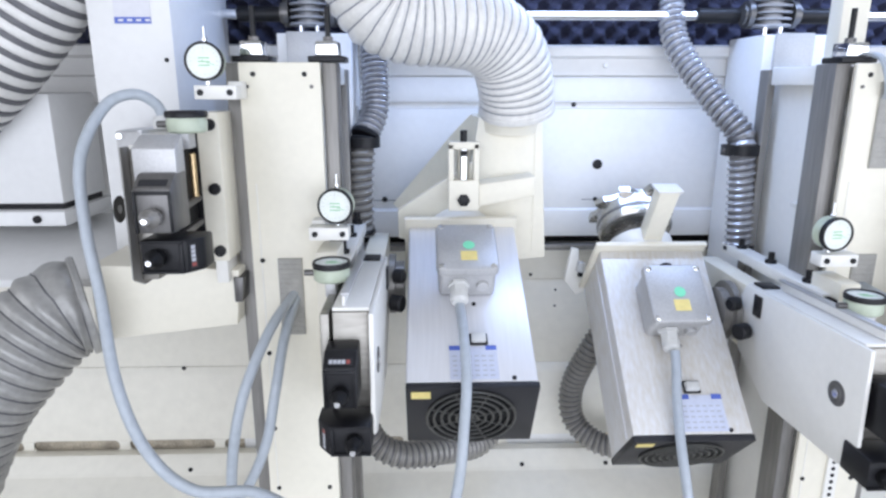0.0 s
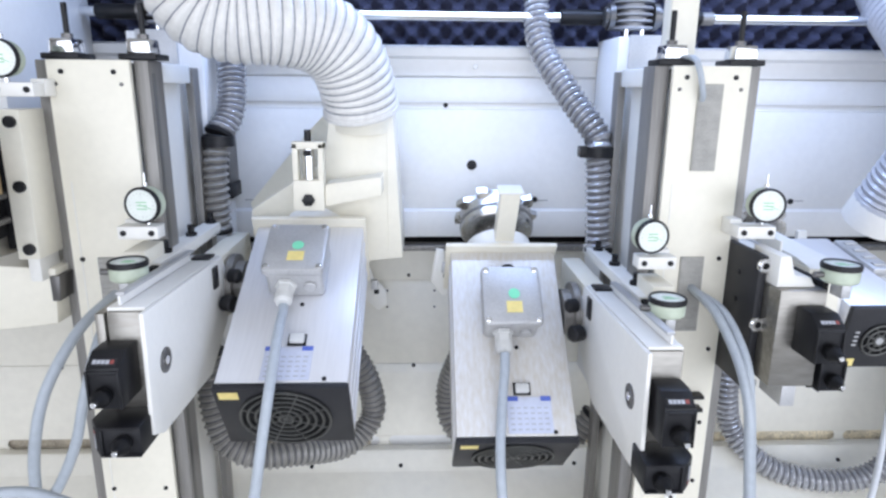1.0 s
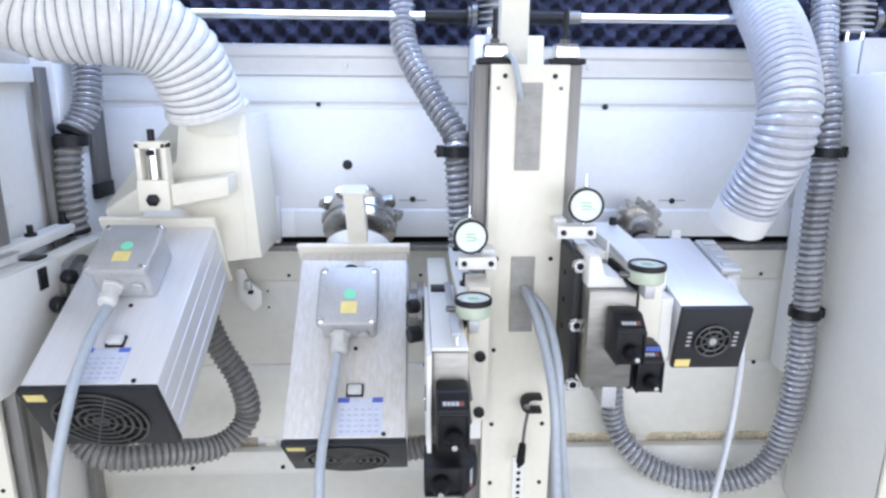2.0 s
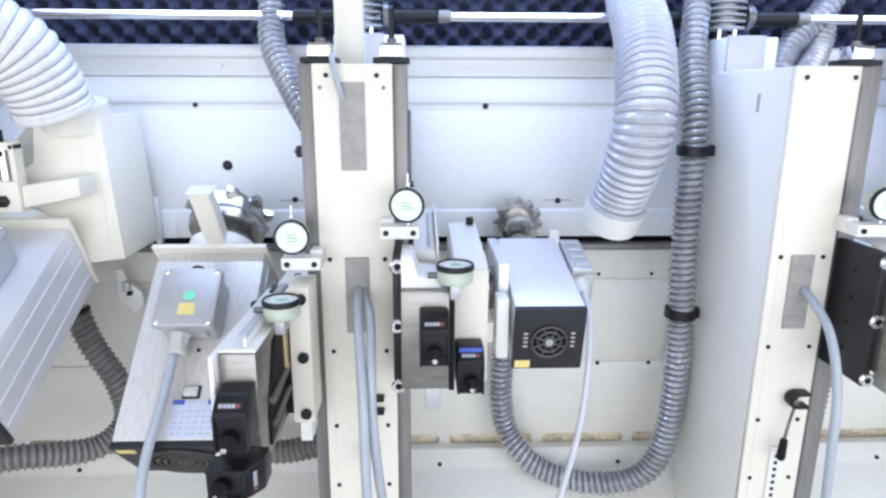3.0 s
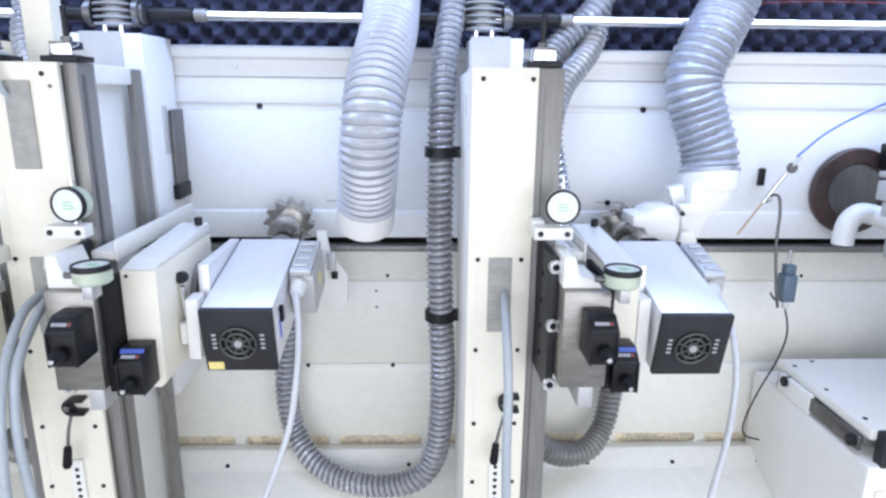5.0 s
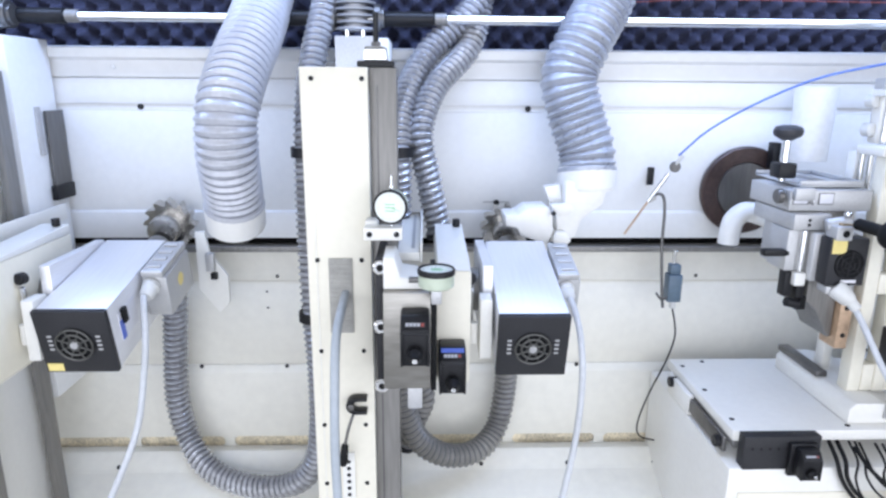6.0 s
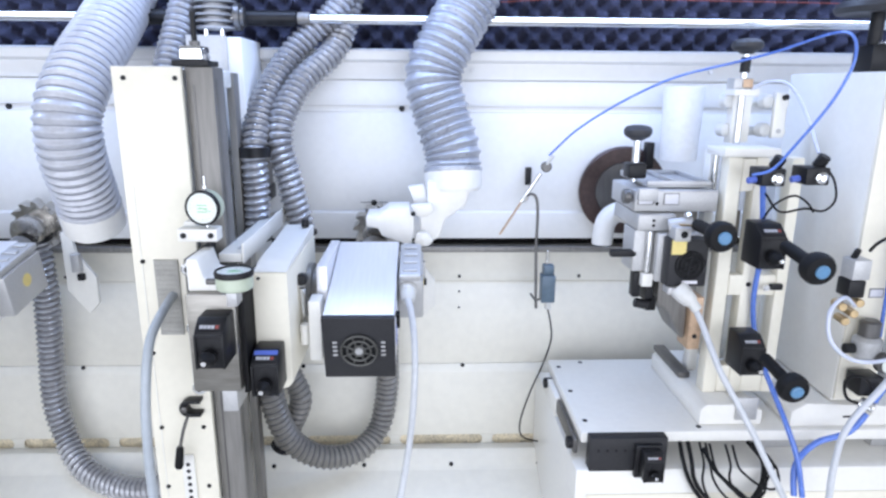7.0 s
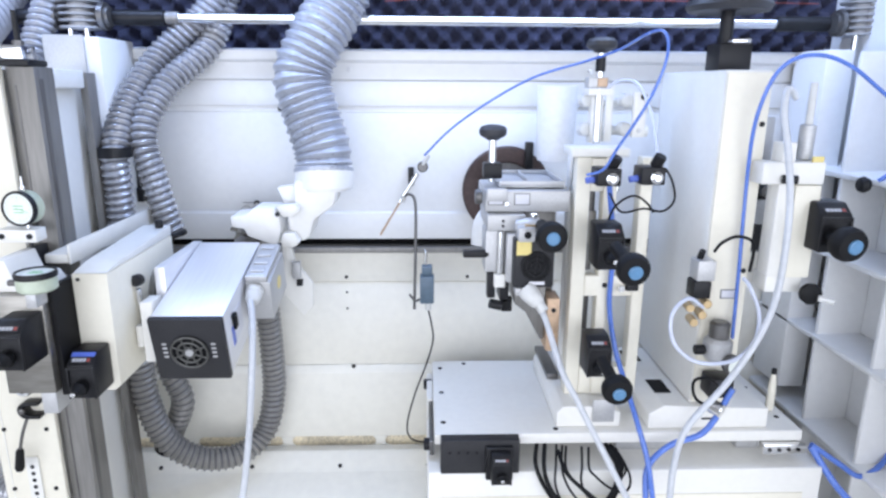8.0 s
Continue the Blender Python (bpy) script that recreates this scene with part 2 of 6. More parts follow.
part("tray", prism([(1.2995, 0.30), (0.75, 0.12), (0.75, 0.0), (1.2995, 0.0)], XL, XR, "x", 0.001), TRAY, wall_north)
for x0, x1, board, words in ((XL, -0.5005, TAN, "grey-brown dusty board behind the slots"), (-0.5, -0.1505, WALL, "white sheet behind the slots"), (-0.15, 0.1695, TAN, "grey-brown dusty board behind the slots"),
                             (0.17, 0.4195, WALL, "white sheet behind the slots"), (0.42, XR, WOODY, "tan dusty board behind the slots")):
    part("dust_board", box(x0, x1, 1.562, 1.5785, 0.30, 0.418, 0), board, wall_north, words)
x = XL
while x < XR:
    bite = [(math.cos(a * math.pi / 8), math.sin(a * math.pi / 8)) for a in range(-4, 5)]
    outline = [(x - 0.0105 + 0.0105 * c, 0.4042 + 0.014 * q) for c, q in bite] + [(x + 0.0365 - 0.0105 * c, 0.4042 - 0.014 * q) for c, q in bite]
    part("slot_bridge", prism(outline, 1.5518, 1.5560, "y", 0), TRAY, wall_north)
    x += 0.2575

# egg-crate foam behind the drive shaft
def foam_sheet(x0, x1, z0, z1, y, pitch, amp):
    nx, nz = int((x1 - x0) / pitch * 6), int((z1 - z0) / pitch * 6)
    bm = bmesh.new()
    rows = []
    for j in range(nz + 1):
        z = z0 + (z1 - z0) * j / nz
        row = []
        for i in range(nx + 1):
            xx = x0 + (x1 - x0) * i / nx
            s = math.sin(xx / pitch * math.pi) * math.sin(z / pitch * math.pi)
            h = amp * (abs(s) ** 0.8) * (1 if s > 0 else -1) + 0.002 * noise.noise(V(xx * 9, z * 9, 0))
            row.append(bm.verts.new((xx, y - h, z)))
        rows.append(row)
    for p, q in zip(rows, rows[1:]):
        for i in range(nx):
            bm.faces.new((p[i], p[i + 1], q[i + 1], q[i]))
    return bm


solid("backdrop_foam", foam_sheet(XL, 3.6, 1.34, 1.92, 1.735, 0.030, 0.027), FOAM, "charcoal egg-crate acoustic foam lining", "acoustic foam", kind="structure")
solid("backdrop_board", box(XL, 3.6, 1.765, 1.80, 1.30, 1.93, 0), WALL, "white board behind the foam", "board", kind="structure")

# black plugs, latches and screws of the wall
def disc_screw(at, r, way=(0, -1, 0), h=0.003, parent=None, name="screw", material=BLACK):
    return part(name, lathe([(0, r), (h * 0.6, r), (h, r * 0.75)], at, way, 14), material, parent)


disc_screw((0.437, 1.578, 1.163), 0.0125, parent=wall_north, name="plug")
for px, pz, r in ((1.08, 1.309, 0.0075), (2.036, 1.309, 0.0075), (1.271, 1.072, 0.0075), (1.963, 1.072, 0.0075), (0.437, 1.074, 0.006), (0.60, 1.076, 0.0075), (-0.10, 1.076, 0.007), (-0.66, 1.31, 0.007), (0.37, 1.31, 0.006)):
    disc_screw((px, 1.578 if pz < 1.3 else 1.581, pz), r, parent=wall_north, name="plug", h=0.005)
for px in (1.271, 1.963, 0.437, 0.60, -0.10):
    part("latch_slot", box(px - 0.035, px + 0.035, 1.5768, 1.58, 1.0725, 1.0740, 0), INK, wall_north)
for px in (-0.66, -0.25, 0.277, 0.62, 0.90, 1.16, 1.39, 1.532, 1.75, 2.185, 2.505, 2.80):
    disc_screw((px, 1.574, 0.875), 0.0045, parent=wall_north)
    disc_screw((px + 0.012, 1.572, 0.6205), 0.0055, parent=wall_north)
for px in (-0.62, -0.30, 0.02, 0.255, 0.48, 0.72, 0.966, 1.206, 1.447, 1.69, 1.93, 2.164, 2.40):
    disc_screw((px, 1.474, 0.376), 0.0055, (0, -0.7, 0.7), parent=wall_north)
for px in (0.22, 0.345, 1.36, 2.185, 1.10):
    for pz in (0.832, 0.787):
        disc_screw((px, 1.576, pz), 0.003, parent=wall_north)
for k, px in enumerate((-0.13, 0.44, 1.03, 1.62, 2.21, 2.8)):
    disc_screw((px, 1.566, 1.402), 0.006, parent=wall_north, material=WALL)

# drive shaft along the top with sleeves and bevel gearboxes
shaft = thing("drive_shaft", pose(0, 1.52, 1.512), "bright steel drive shaft with black coupling sleeves", "shaft")
part("shaft_rod", rod((XL, 0, 0), (3.45, 0, 0), 0.0115), CHROME, shaft)
for a, b in ((-0.42, -0.29), (-0.21, -0.12), (0.63, 0.755), (0.83, 0.96), (1.44, 1.575), (1.67, 1.80), (3.22, 3.36)):
    part("sleeve", rod((a, 0, 0), (b, 0, 0), 0.0175), BLACK, shaft, "black coupling sleeve")
    part("collar", rod((b, 0, 0), (b + 0.03, 0, 0), 0.0145), STEEL, shaft)


def gearbox(px):
    g = thing("gearbox", pose(px, 1.50, 1.46), "grey aluminium gearbox with cooling ribs on the shaft", "gearbox", "gearboxes on the drive shaft")
    prof = [(0.012, 0.027)]
    h = 0.014
    for k in range(7):
        prof += [(h, 0.027), (h + 0.001, 0.046), (h + 0.0055, 0.047), (h + 0.0065, 0.027), (h + 0.0135, 0.027)]
        h += 0.014
    part("finned_body", lathe(prof + [(h, 0.036), (h + 0.01, 0.030)], (0, 0, 0.01), (0, 0, 1), 32), FINNED, g)
    for sx in (-0.018, 0.018):
        part("stud", rod((sx, -0.02, -0.008), (sx, -0.02, 0.03), 0.006), CHROME, g)
    for sx in (-1, 1):
        part("side_flange", lathe([(0, 0.030), (0.012, 0.030), (0.013, 0.022), (0.020, 0.022)], (sx * 0.045, 0, 0.052), (sx, 0, 0), 24), DARKSTEEL, g, "dark steel bearing flange")
    return g


def rear_post(x0, x1, px):
    p = thing("rear_post", O, "white rear lifting post behind the column", "machine post", "rear posts")
    part("post_body", box(x0, x1, 1.40, 1.565, 0.62, 1.462, 0.003), WALL, p)
    part("post_plate", box(px - 0.035, px + 0.05, 1.392, 1.3995, 1.36, 1.465, 0.002), CAST, p, "bare metal plate")
    part("side_slot", box(x1, x1 + 0.004, 1.47, 1.49, 1.20, 1.31, 0.001), CAST, p)
    part("guard_strip", box(x1 + 0.003, x1 + 0.011, 1.50, 1.57, 1.098, 1.30, 0.001), DARKSTEEL, p, "dark edge strip")
    part("strip_foot", box(x1 + 0.002, x1 + 0.016, 1.49, 1.57, 1.09, 1.125, 0.002), BLACK, p)
    disc_screw(((x0 + px) / 2, 1.40, 1.44), 0.004, parent=p)
    return p


for px, x0, x1 in ((-0.253, -0.31, -0.155), (0.792, 0.735, 0.885), (1.62, 1.585, 1.70)):
    gearbox(px)
    rear_post(x0, x1, px)
gearbox(3.41)


# ---- the units ----
def dial_gauge(name, m, label, stem=True):
    """Face looks along -y, centre at the origin."""
    g = thing(name, m, label, "dial gauge", "dial gauges")
    part("housing", lathe([(0, 0.024), (0.003, 0.028), (0.016, 0.0285), (0.024, 0.026)], (0, 0.024, 0), (0, -1, 0), 40), DIALB, g, "pale green housing")
    part("bezel", lathe([(0, 0.0270), (0, 0.0295), (0.006, 0.0300), (0.009, 0.0285), (0.009, 0.0262), (0.0055, 0.0258), (0.0055, 0.0257)], (0, 0.002, 0), (0, -1, 0), 44), BLACK, g, "black bezel")
    part("dial_face", lathe([(0, 0.0258), (0.001, 0.0258)], (0, -0.0035, 0), (0, -1, 0), 44), DIALF, g)
    marks = []
    for k in range(20):
        a = k * math.tau / 20
        n = 0.003 if k % 5 == 0 else 0.0016
        b = box(-0.0004, 0.0004, -0.0050, -0.0046, 0.021 - n, 0.021, 0)
        bmesh.ops.rotate(b, verts=b.verts[:], cent=(0, 0, 0), matrix=Matrix.Rotation(a, 3, "Y"))
        marks.append(b)
    part("scale_marks", join(*marks), CAST, g)
    ring = []
    for k in range(3):
        b = box(-0.0085, 0.0085, -0.0050, -0.0046, 0.004 - 0.0055 * k, 0.0058 - 0.0055 * k, 0)
        ring.append(b)
    part("print", join(*ring), DIALG, g, "pale green print")
    nd = box(-0.0005, 0.0005, -0.0056, -0.0051, -0.004, 0.017, 0)
    bmesh.ops.rotate(nd, verts=nd.verts[:], cent=(0, 0, 0), matrix=Matrix.Rotation(radians(110), 3, "Y"))
    part("needle", nd, DIALG, g)
    if stem:
        part("stem", join(rod((0, 0.012, 0.027), (0, 0.012, 0.036), 0.0040), rod((0, 0.012, 0.036), (0, 0.012, 0.052), 0.0015)), CHROME, g)
        part("lower_stem", rod((0, 0.012, -0.027), (0, 0.012, -0.042), 0.004), CHROME, g)
    return g


def standing_dial(px, pz, side):
    """A gauge on its bracket beside a column; side +1: the bracket reaches to the column at smaller x."""
    dial_gauge("dial_gauge", pose(px, 1.021, pz, 0, 0, -6 * side), "round white dial gauge with black bezel, standing on a bracket")
    b = thing("gauge_bracket", O, "cream bracket with socket screws below the gauge", "bracket", "gauge brackets")
    x0, x1 = (px - 0.046, px + 0.020) if side > 0 else (px - 0.020, px + 0.046)
    part("bracket_arm", box(x0, x1, 1.018, 1.050, pz - 0.058, pz - 0.036, 0.002), WHITE, b)
    part("bracket_back", box(x0 if side > 0 else x1 - 0.022, x0 + 0.022 if side > 0 else x1, 1.050, 1.084, pz - 0.058, pz - 0.030, 0.002), WHITE, b)
    for sx in (x0 + 0.010, x1 - 0.010):
        disc_screw((sx, 1.018, pz - 0.047), 0.0048, h=0.004, parent=b)


def flat_dial(px, py, pz):
    g = dial_gauge("dial_gauge", pose(px, py, pz, -90, 0, 0), "round dial gauge lying face up, pale green housing", stem=False)
    part("mount", box(-0.008, 0.008, 0.022, 0.046, -0.022, 0.008, 0.002), CAST, g)
    part("lug", rod((-0.027, 0.012, 0.0), (-0.043, 0.012, 0.0), 0.005), DARKSTEEL, g)


def brush_plate(x0, x1, z0, z1):
    p = thing("cable_plate", O, "grey brush cable plate on the column cover", "cable plate", "cable plates")
    part("brush", box(x0, x1, 1.0785, 1.083, z0, z1, 0.001), BRUSH, p)
    for k in range(16):
        z = z0 + (z1 - z0) * (k + 0.5) / 16
        part("bristle", box(x0 + 0.002, x1 - 0.002, 1.0775, 1.0784, z - 0.0028, z + 0.0028, 0.0004), BRUSH, p)


def top_clamp(px):
    c = thing("shaft_clamp", pose(px, 1.125, 1.393), "bright clamp block on a black foot at the column top", "clamp", "column top clamps")
    part("foot", box(-0.031, 0.031, -0.03, 0.03, 0, 0.010, 0.002), BLACK, c)
    part("block", prism([(-0.020, 0.0105), (0.020, 0.0105), (0.018, 0.034), (-0.018, 0.034)], -0.022, 0.022, "y", 0.002), CHROME, c)
    part("stud", rod((0, 0.004, 0.034), (0, 0.004, 0.092), 0.0048), BLACK, c)
    part("nut", lathe([(0, 0.009), (0.008, 0.009)], (0, 0.004, 0.0345), (0, 0, 1), 6), DARKSTEEL, c)


def column(x0, x1, left_open=True, right_open=True, wide=0.024, inset=(0.024, 0.026)):
    """Front cover between x0 and x1, guide strips outside it."""
    c = thing("machine_column", O, "cream painted upright machine column with steel guide strips", "machine column", "machine columns")
    zb, zt = 0.16, 1.392
    part("front_cover", box(x0, x1, 1.083, 1.095, zb, zt, 0.002), CREAM, c)
    part("cover_edge", box(x0 + 0.016, x0 + 0.0175, 1.0818, 1.0832, zb, 1.19, 0), WHITE, c)
    if left_open:
        part("guide_strip", box(x0 - 0.026, x0 - 0.0005, 1.10, 1.160, zb, zt, 0.0015), STEEL, c, "ground steel guide strip")
        part("rear_strip", box(x0 - 0.014, x0 + 0.002, 1.340, 1.378, zb, zt - 0.005, 0.0015), STEEL, c, "ground steel guide strip")
    else:
        part("side_panel", prism([(1.086, zb), (1.345, zb), (1.428, zt - 0.01), (1.0955, zt)], x0, x0 + 0.006, "x", 0.0015), WHITE, c, "white smooth side panel")
        part("side_slot", box(x0 - 0.0012, x0 + 0.001, 1.19, 1.20, 1.31, 1.345, 0.0005), CAST, c)
    if right_open:
        part("guide_strip", box(x1 + 0.0005, x1 + wide, 1.10, 1.160, zb, zt, 0.0015), STEEL, c, "ground steel guide strip")
        part("strip_groove", box(x1 + wide - 0.0005, x1 + wide + 0.0008, 1.112, 1.124, zb, zt - 0.02, 0), DARKSTEEL, c)
        part("rear_strip", box(x1 - 0.002, x1 + 0.014, 1.340, 1.378, zb, zt - 0.005, 0.0015), STEEL, c, "ground steel guide strip")
    wl, wr = x0 + (0.016 if left_open else 0.0065), x1 - (0.016 if right_open else 0.0)
    part("web", box(wl, wr, 1.0955, 1.40, zb, zt - 0.004, 0.002), WHITE, c)
    part("top_rail", box(x0 - (0.010 if left_open else -0.0065), x1 + 0.010, 1.163, 1.338, zt - 0.036, zt - 0.001, 0.003), WHITE, c)
    part("rib", box(wl - 0.012 if left_open else wl, wr + 0.012, 1.163, 1.235, 1.118, 1.128, 0.002), WHITE, c)
    for sx, sz in ((x0 + inset[0], 1.373), (x1 - inset[1], 1.373), (x0 + 0.018, 1.053), (x1 - 0.018, 1.053), (x0 + 0.018, 0.875), (x1 - 0.018, 0.875), (x0 + 0.018, 0.72), (x1 - 0.018, 0.72), (x0 + 0.018, 0.59), (x1 - 0.018, 0.59)):
        disc_screw((sx, 1.083, sz), 0.0042, parent=c)
    if left_open:
        for sx in (x0 + 0.013, x1 - 0.015):
            disc_screw((sx, 1.083, 1.353), 0.0032, parent=c, material=DARKSTEEL)
    else:
        part("strip_line", box(x1 + 0.013, x1 + 0.016, 1.0992, 1.1002, zb, zt - 0.03, 0), DARKSTEEL, c)
    part("foot", box(x0 - 0.05, x1 + 0.05, 1.07, 1.42, 0.10, 0.159, 0.004), WHITE, c)
    return c


column(-0.307, -0.172)
column(0.737, 0.872)
column(1.564, 1.680, left_open=False, wide=0.048, inset=(0.020, 0.010))
for px in (-0.289, -0.163, 0.747, 0.870, 1.692):
    top_clamp(px)
brush_plate(0.782, 0.825, 1.214, 1.362)
brush_plate(0.782, 0.825, 0.913, 1.057)
brush_plate(-0.262, -0.219, 0.913, 1.057)
brush_plate(1.602, 1.645, 0.913, 1.057)
for px in (0.790,):
    solid("lift_bar", box(px - 0.026, px + 0.026, 1.19, 1.23, 1.392, 1.92, 0.003), CREAM, "cream square lifting bar rising above the column", "bar")


def rack_strip(px, lo, hx, gx):
    """Row of rack holes low on a column; the hook clip hangs above it at hx, its grip at gx."""
    r = thing("rack_strip", O, "white rack strip with a row of black holes", "rack strip", "rack strips")
    part("strip", box(px - 0.012, px + 0.012, 1.077, 1.083, 0.30, lo + 0.02, 0.001), WHITE, r)
    for k in range(12):
        part("hole", rod((px, 1.0772, lo - 0.0148 * k), (px, 1.0758, lo - 0.0148 * k), 0.0042, 0.0004, 10), BLACK, r)
    g = thing("spring_clip", O, "black open hook clip with a rubber-gripped lever", "clip", "spring clips")
    z = 0.770
    outer = [(hx + 0.020, z + 0.017)] + [(hx - 0.002 + 0.018 * math.cos(a), z + 0.017 * math.sin(a)) for a in [math.pi * (0.5 + k / 10) for k in range(11)]] + [(hx + 0.020, z - 0.017)]
    inner = [(hx + 0.020, z - 0.010)] + [(hx + 0.003 + 0.010 * math.cos(a), z + 0.010 * math.sin(a)) for a in [math.pi * (1.5 - k / 10) for k in range(11)]] + [(hx + 0.020, z + 0.010)]
    part("hook", prism(outer + inner, 1.060, 1.082, "y", 0.0015), BLACK, g)
    part("hook_bolt", lathe([(0, 0.006), (0.004, 0.006), (0.005, 0.004)], (hx - 0.010, 1.060, z), (0, -1, 0), 12), DARKSTEEL, g)
    part("lever", sweep(smooth_line([(hx - 0.006, 1.066, z - 0.016), ((hx + gx) / 2 - 0.004, 1.060, z - 0.045), (gx, 1.056, z - 0.078)], 0.004), 0.0030, 10), DARKSTEEL, g)
    part("grip", lathe([(0, 0.005), (0.004, 0.007), (0.038, 0.0085), (0.044, 0.006)], (gx, 1.056, z - 0.076), (-0.10, -0.1, -1), 14), RUBBER, g)


rack_strip(0.811, 0.630, 0.828, 0.813)
rack_strip(1.627, 0.642, 1.647, 1.624)


def indicator(parent_m, label="black position indicator with counter and knob", blue=False, shown=True, case=BLACK, grip_skin=RUBBER):
    """Black counter box, back at y=0, 0.045 wide, 0.076 high, with window and knob."""
    d = thing("position_indicator", parent_m @ Matrix.Diagonal((0.88, 0.88, 0.87, 1)), label, "position indicator", "position indicators")
    part("case", prism([(0, -0.046), (0, 0.042), (-0.042, 0.042), (-0.068, 0.022), (-0.068, -0.046)], -0.026, 0.026, "x", 0.004), case, d)
    def slanted(x0, x1, y0, y1, h0, h1):
        b = box(x0, x1, y0, y1, h0, h1, 0)
        bmesh.ops.rotate(b, verts=b.verts[:], cent=(0, 0, 0), matrix=Matrix.Rotation(radians(37.6), 3, "X"))
        bmesh.ops.translate(b, verts=b.verts[:], vec=(0, -0.055, 0.032))
        return b
    part("front_rim", join(box(-0.0255, -0.0215, -0.0715, -0.0675, -0.045, 0.019, 0.001), box(0.0215, 0.0255, -0.0715, -0.0675, -0.045, 0.019, 0.001), box(-0.0212, 0.0212, -0.0715, -0.0675, 0.013, 0.019, 0.001)), BLACK, d)
    part("window", slanted(-0.019, 0.019, -0.0105, 0.0020, 0.0, 0.0012), ANTHRA, d, "counter window")
    if blue:
        part("label_strip", slanted(-0.022, 0.022, 0.0030, 0.0125, 0.0, 0.0010), BLUEP, d, "blue label strip")
    if shown:
        for k in range(4):
            part("digit", slanted(-0.0165 + 0.0066 * k, -0.0111 + 0.0066 * k, -0.0080, -0.0012, 0.0012, 0.0016), DIGIT, d, "pale counter digit")
        part("red_digit", slanted(0.0102, 0.0158, -0.0080, -0.0012, 0.0012, 0.0016), DIGITR, d)
    flutes = [(0.0150 if k % 2 else 0.0138) for k in range(24)]
    grip = lathe([(0, 0.012), (0.005, 0.0145), (0.016, 0.0145), (0.019, 0.012), (0.027, 0.0075), (0.030, 0.0065)], (0.0, -0.069, -0.020), (0, -1, 0), 24)
    for i, v in enumerate(grip.verts):
        if 24 <= i < 72:
            f = flutes[i % 24] / 0.0145
            v.co.x *= f
            v.co.z = -0.020 + (v.co.z + 0.020) * f
    part("knob", grip, grip_skin, d, "ribbed knob")
    part("shaft_end", rod((0, -0.098, -0.020), (0, -0.105, -0.020), 0.0045), CHROME, d)
    return d


# spindle motors: local origin at the middle of the front top edge, y runs back along the top
def fan_rings(cx, cz, y, radii, spokes, flat=1.0, wire=0.0017):
    rings = []
    for r in radii:
        line = [V(cx + r * math.cos(a * math.tau / 40), y, cz + r * flat * math.sin(a * math.tau / 40)) for a in range(41)]
        rings.append(sweep(line, wire, 6))
    for k in range(spokes):
        a = k * math.tau / spokes + 0.4
        rings.append(rod((cx, y, cz), (cx + radii[-1] * math.cos(a), y, cz + radii[-1] * flat * math.sin(a)), 0.0016, seg=6))
    return join(*rings)


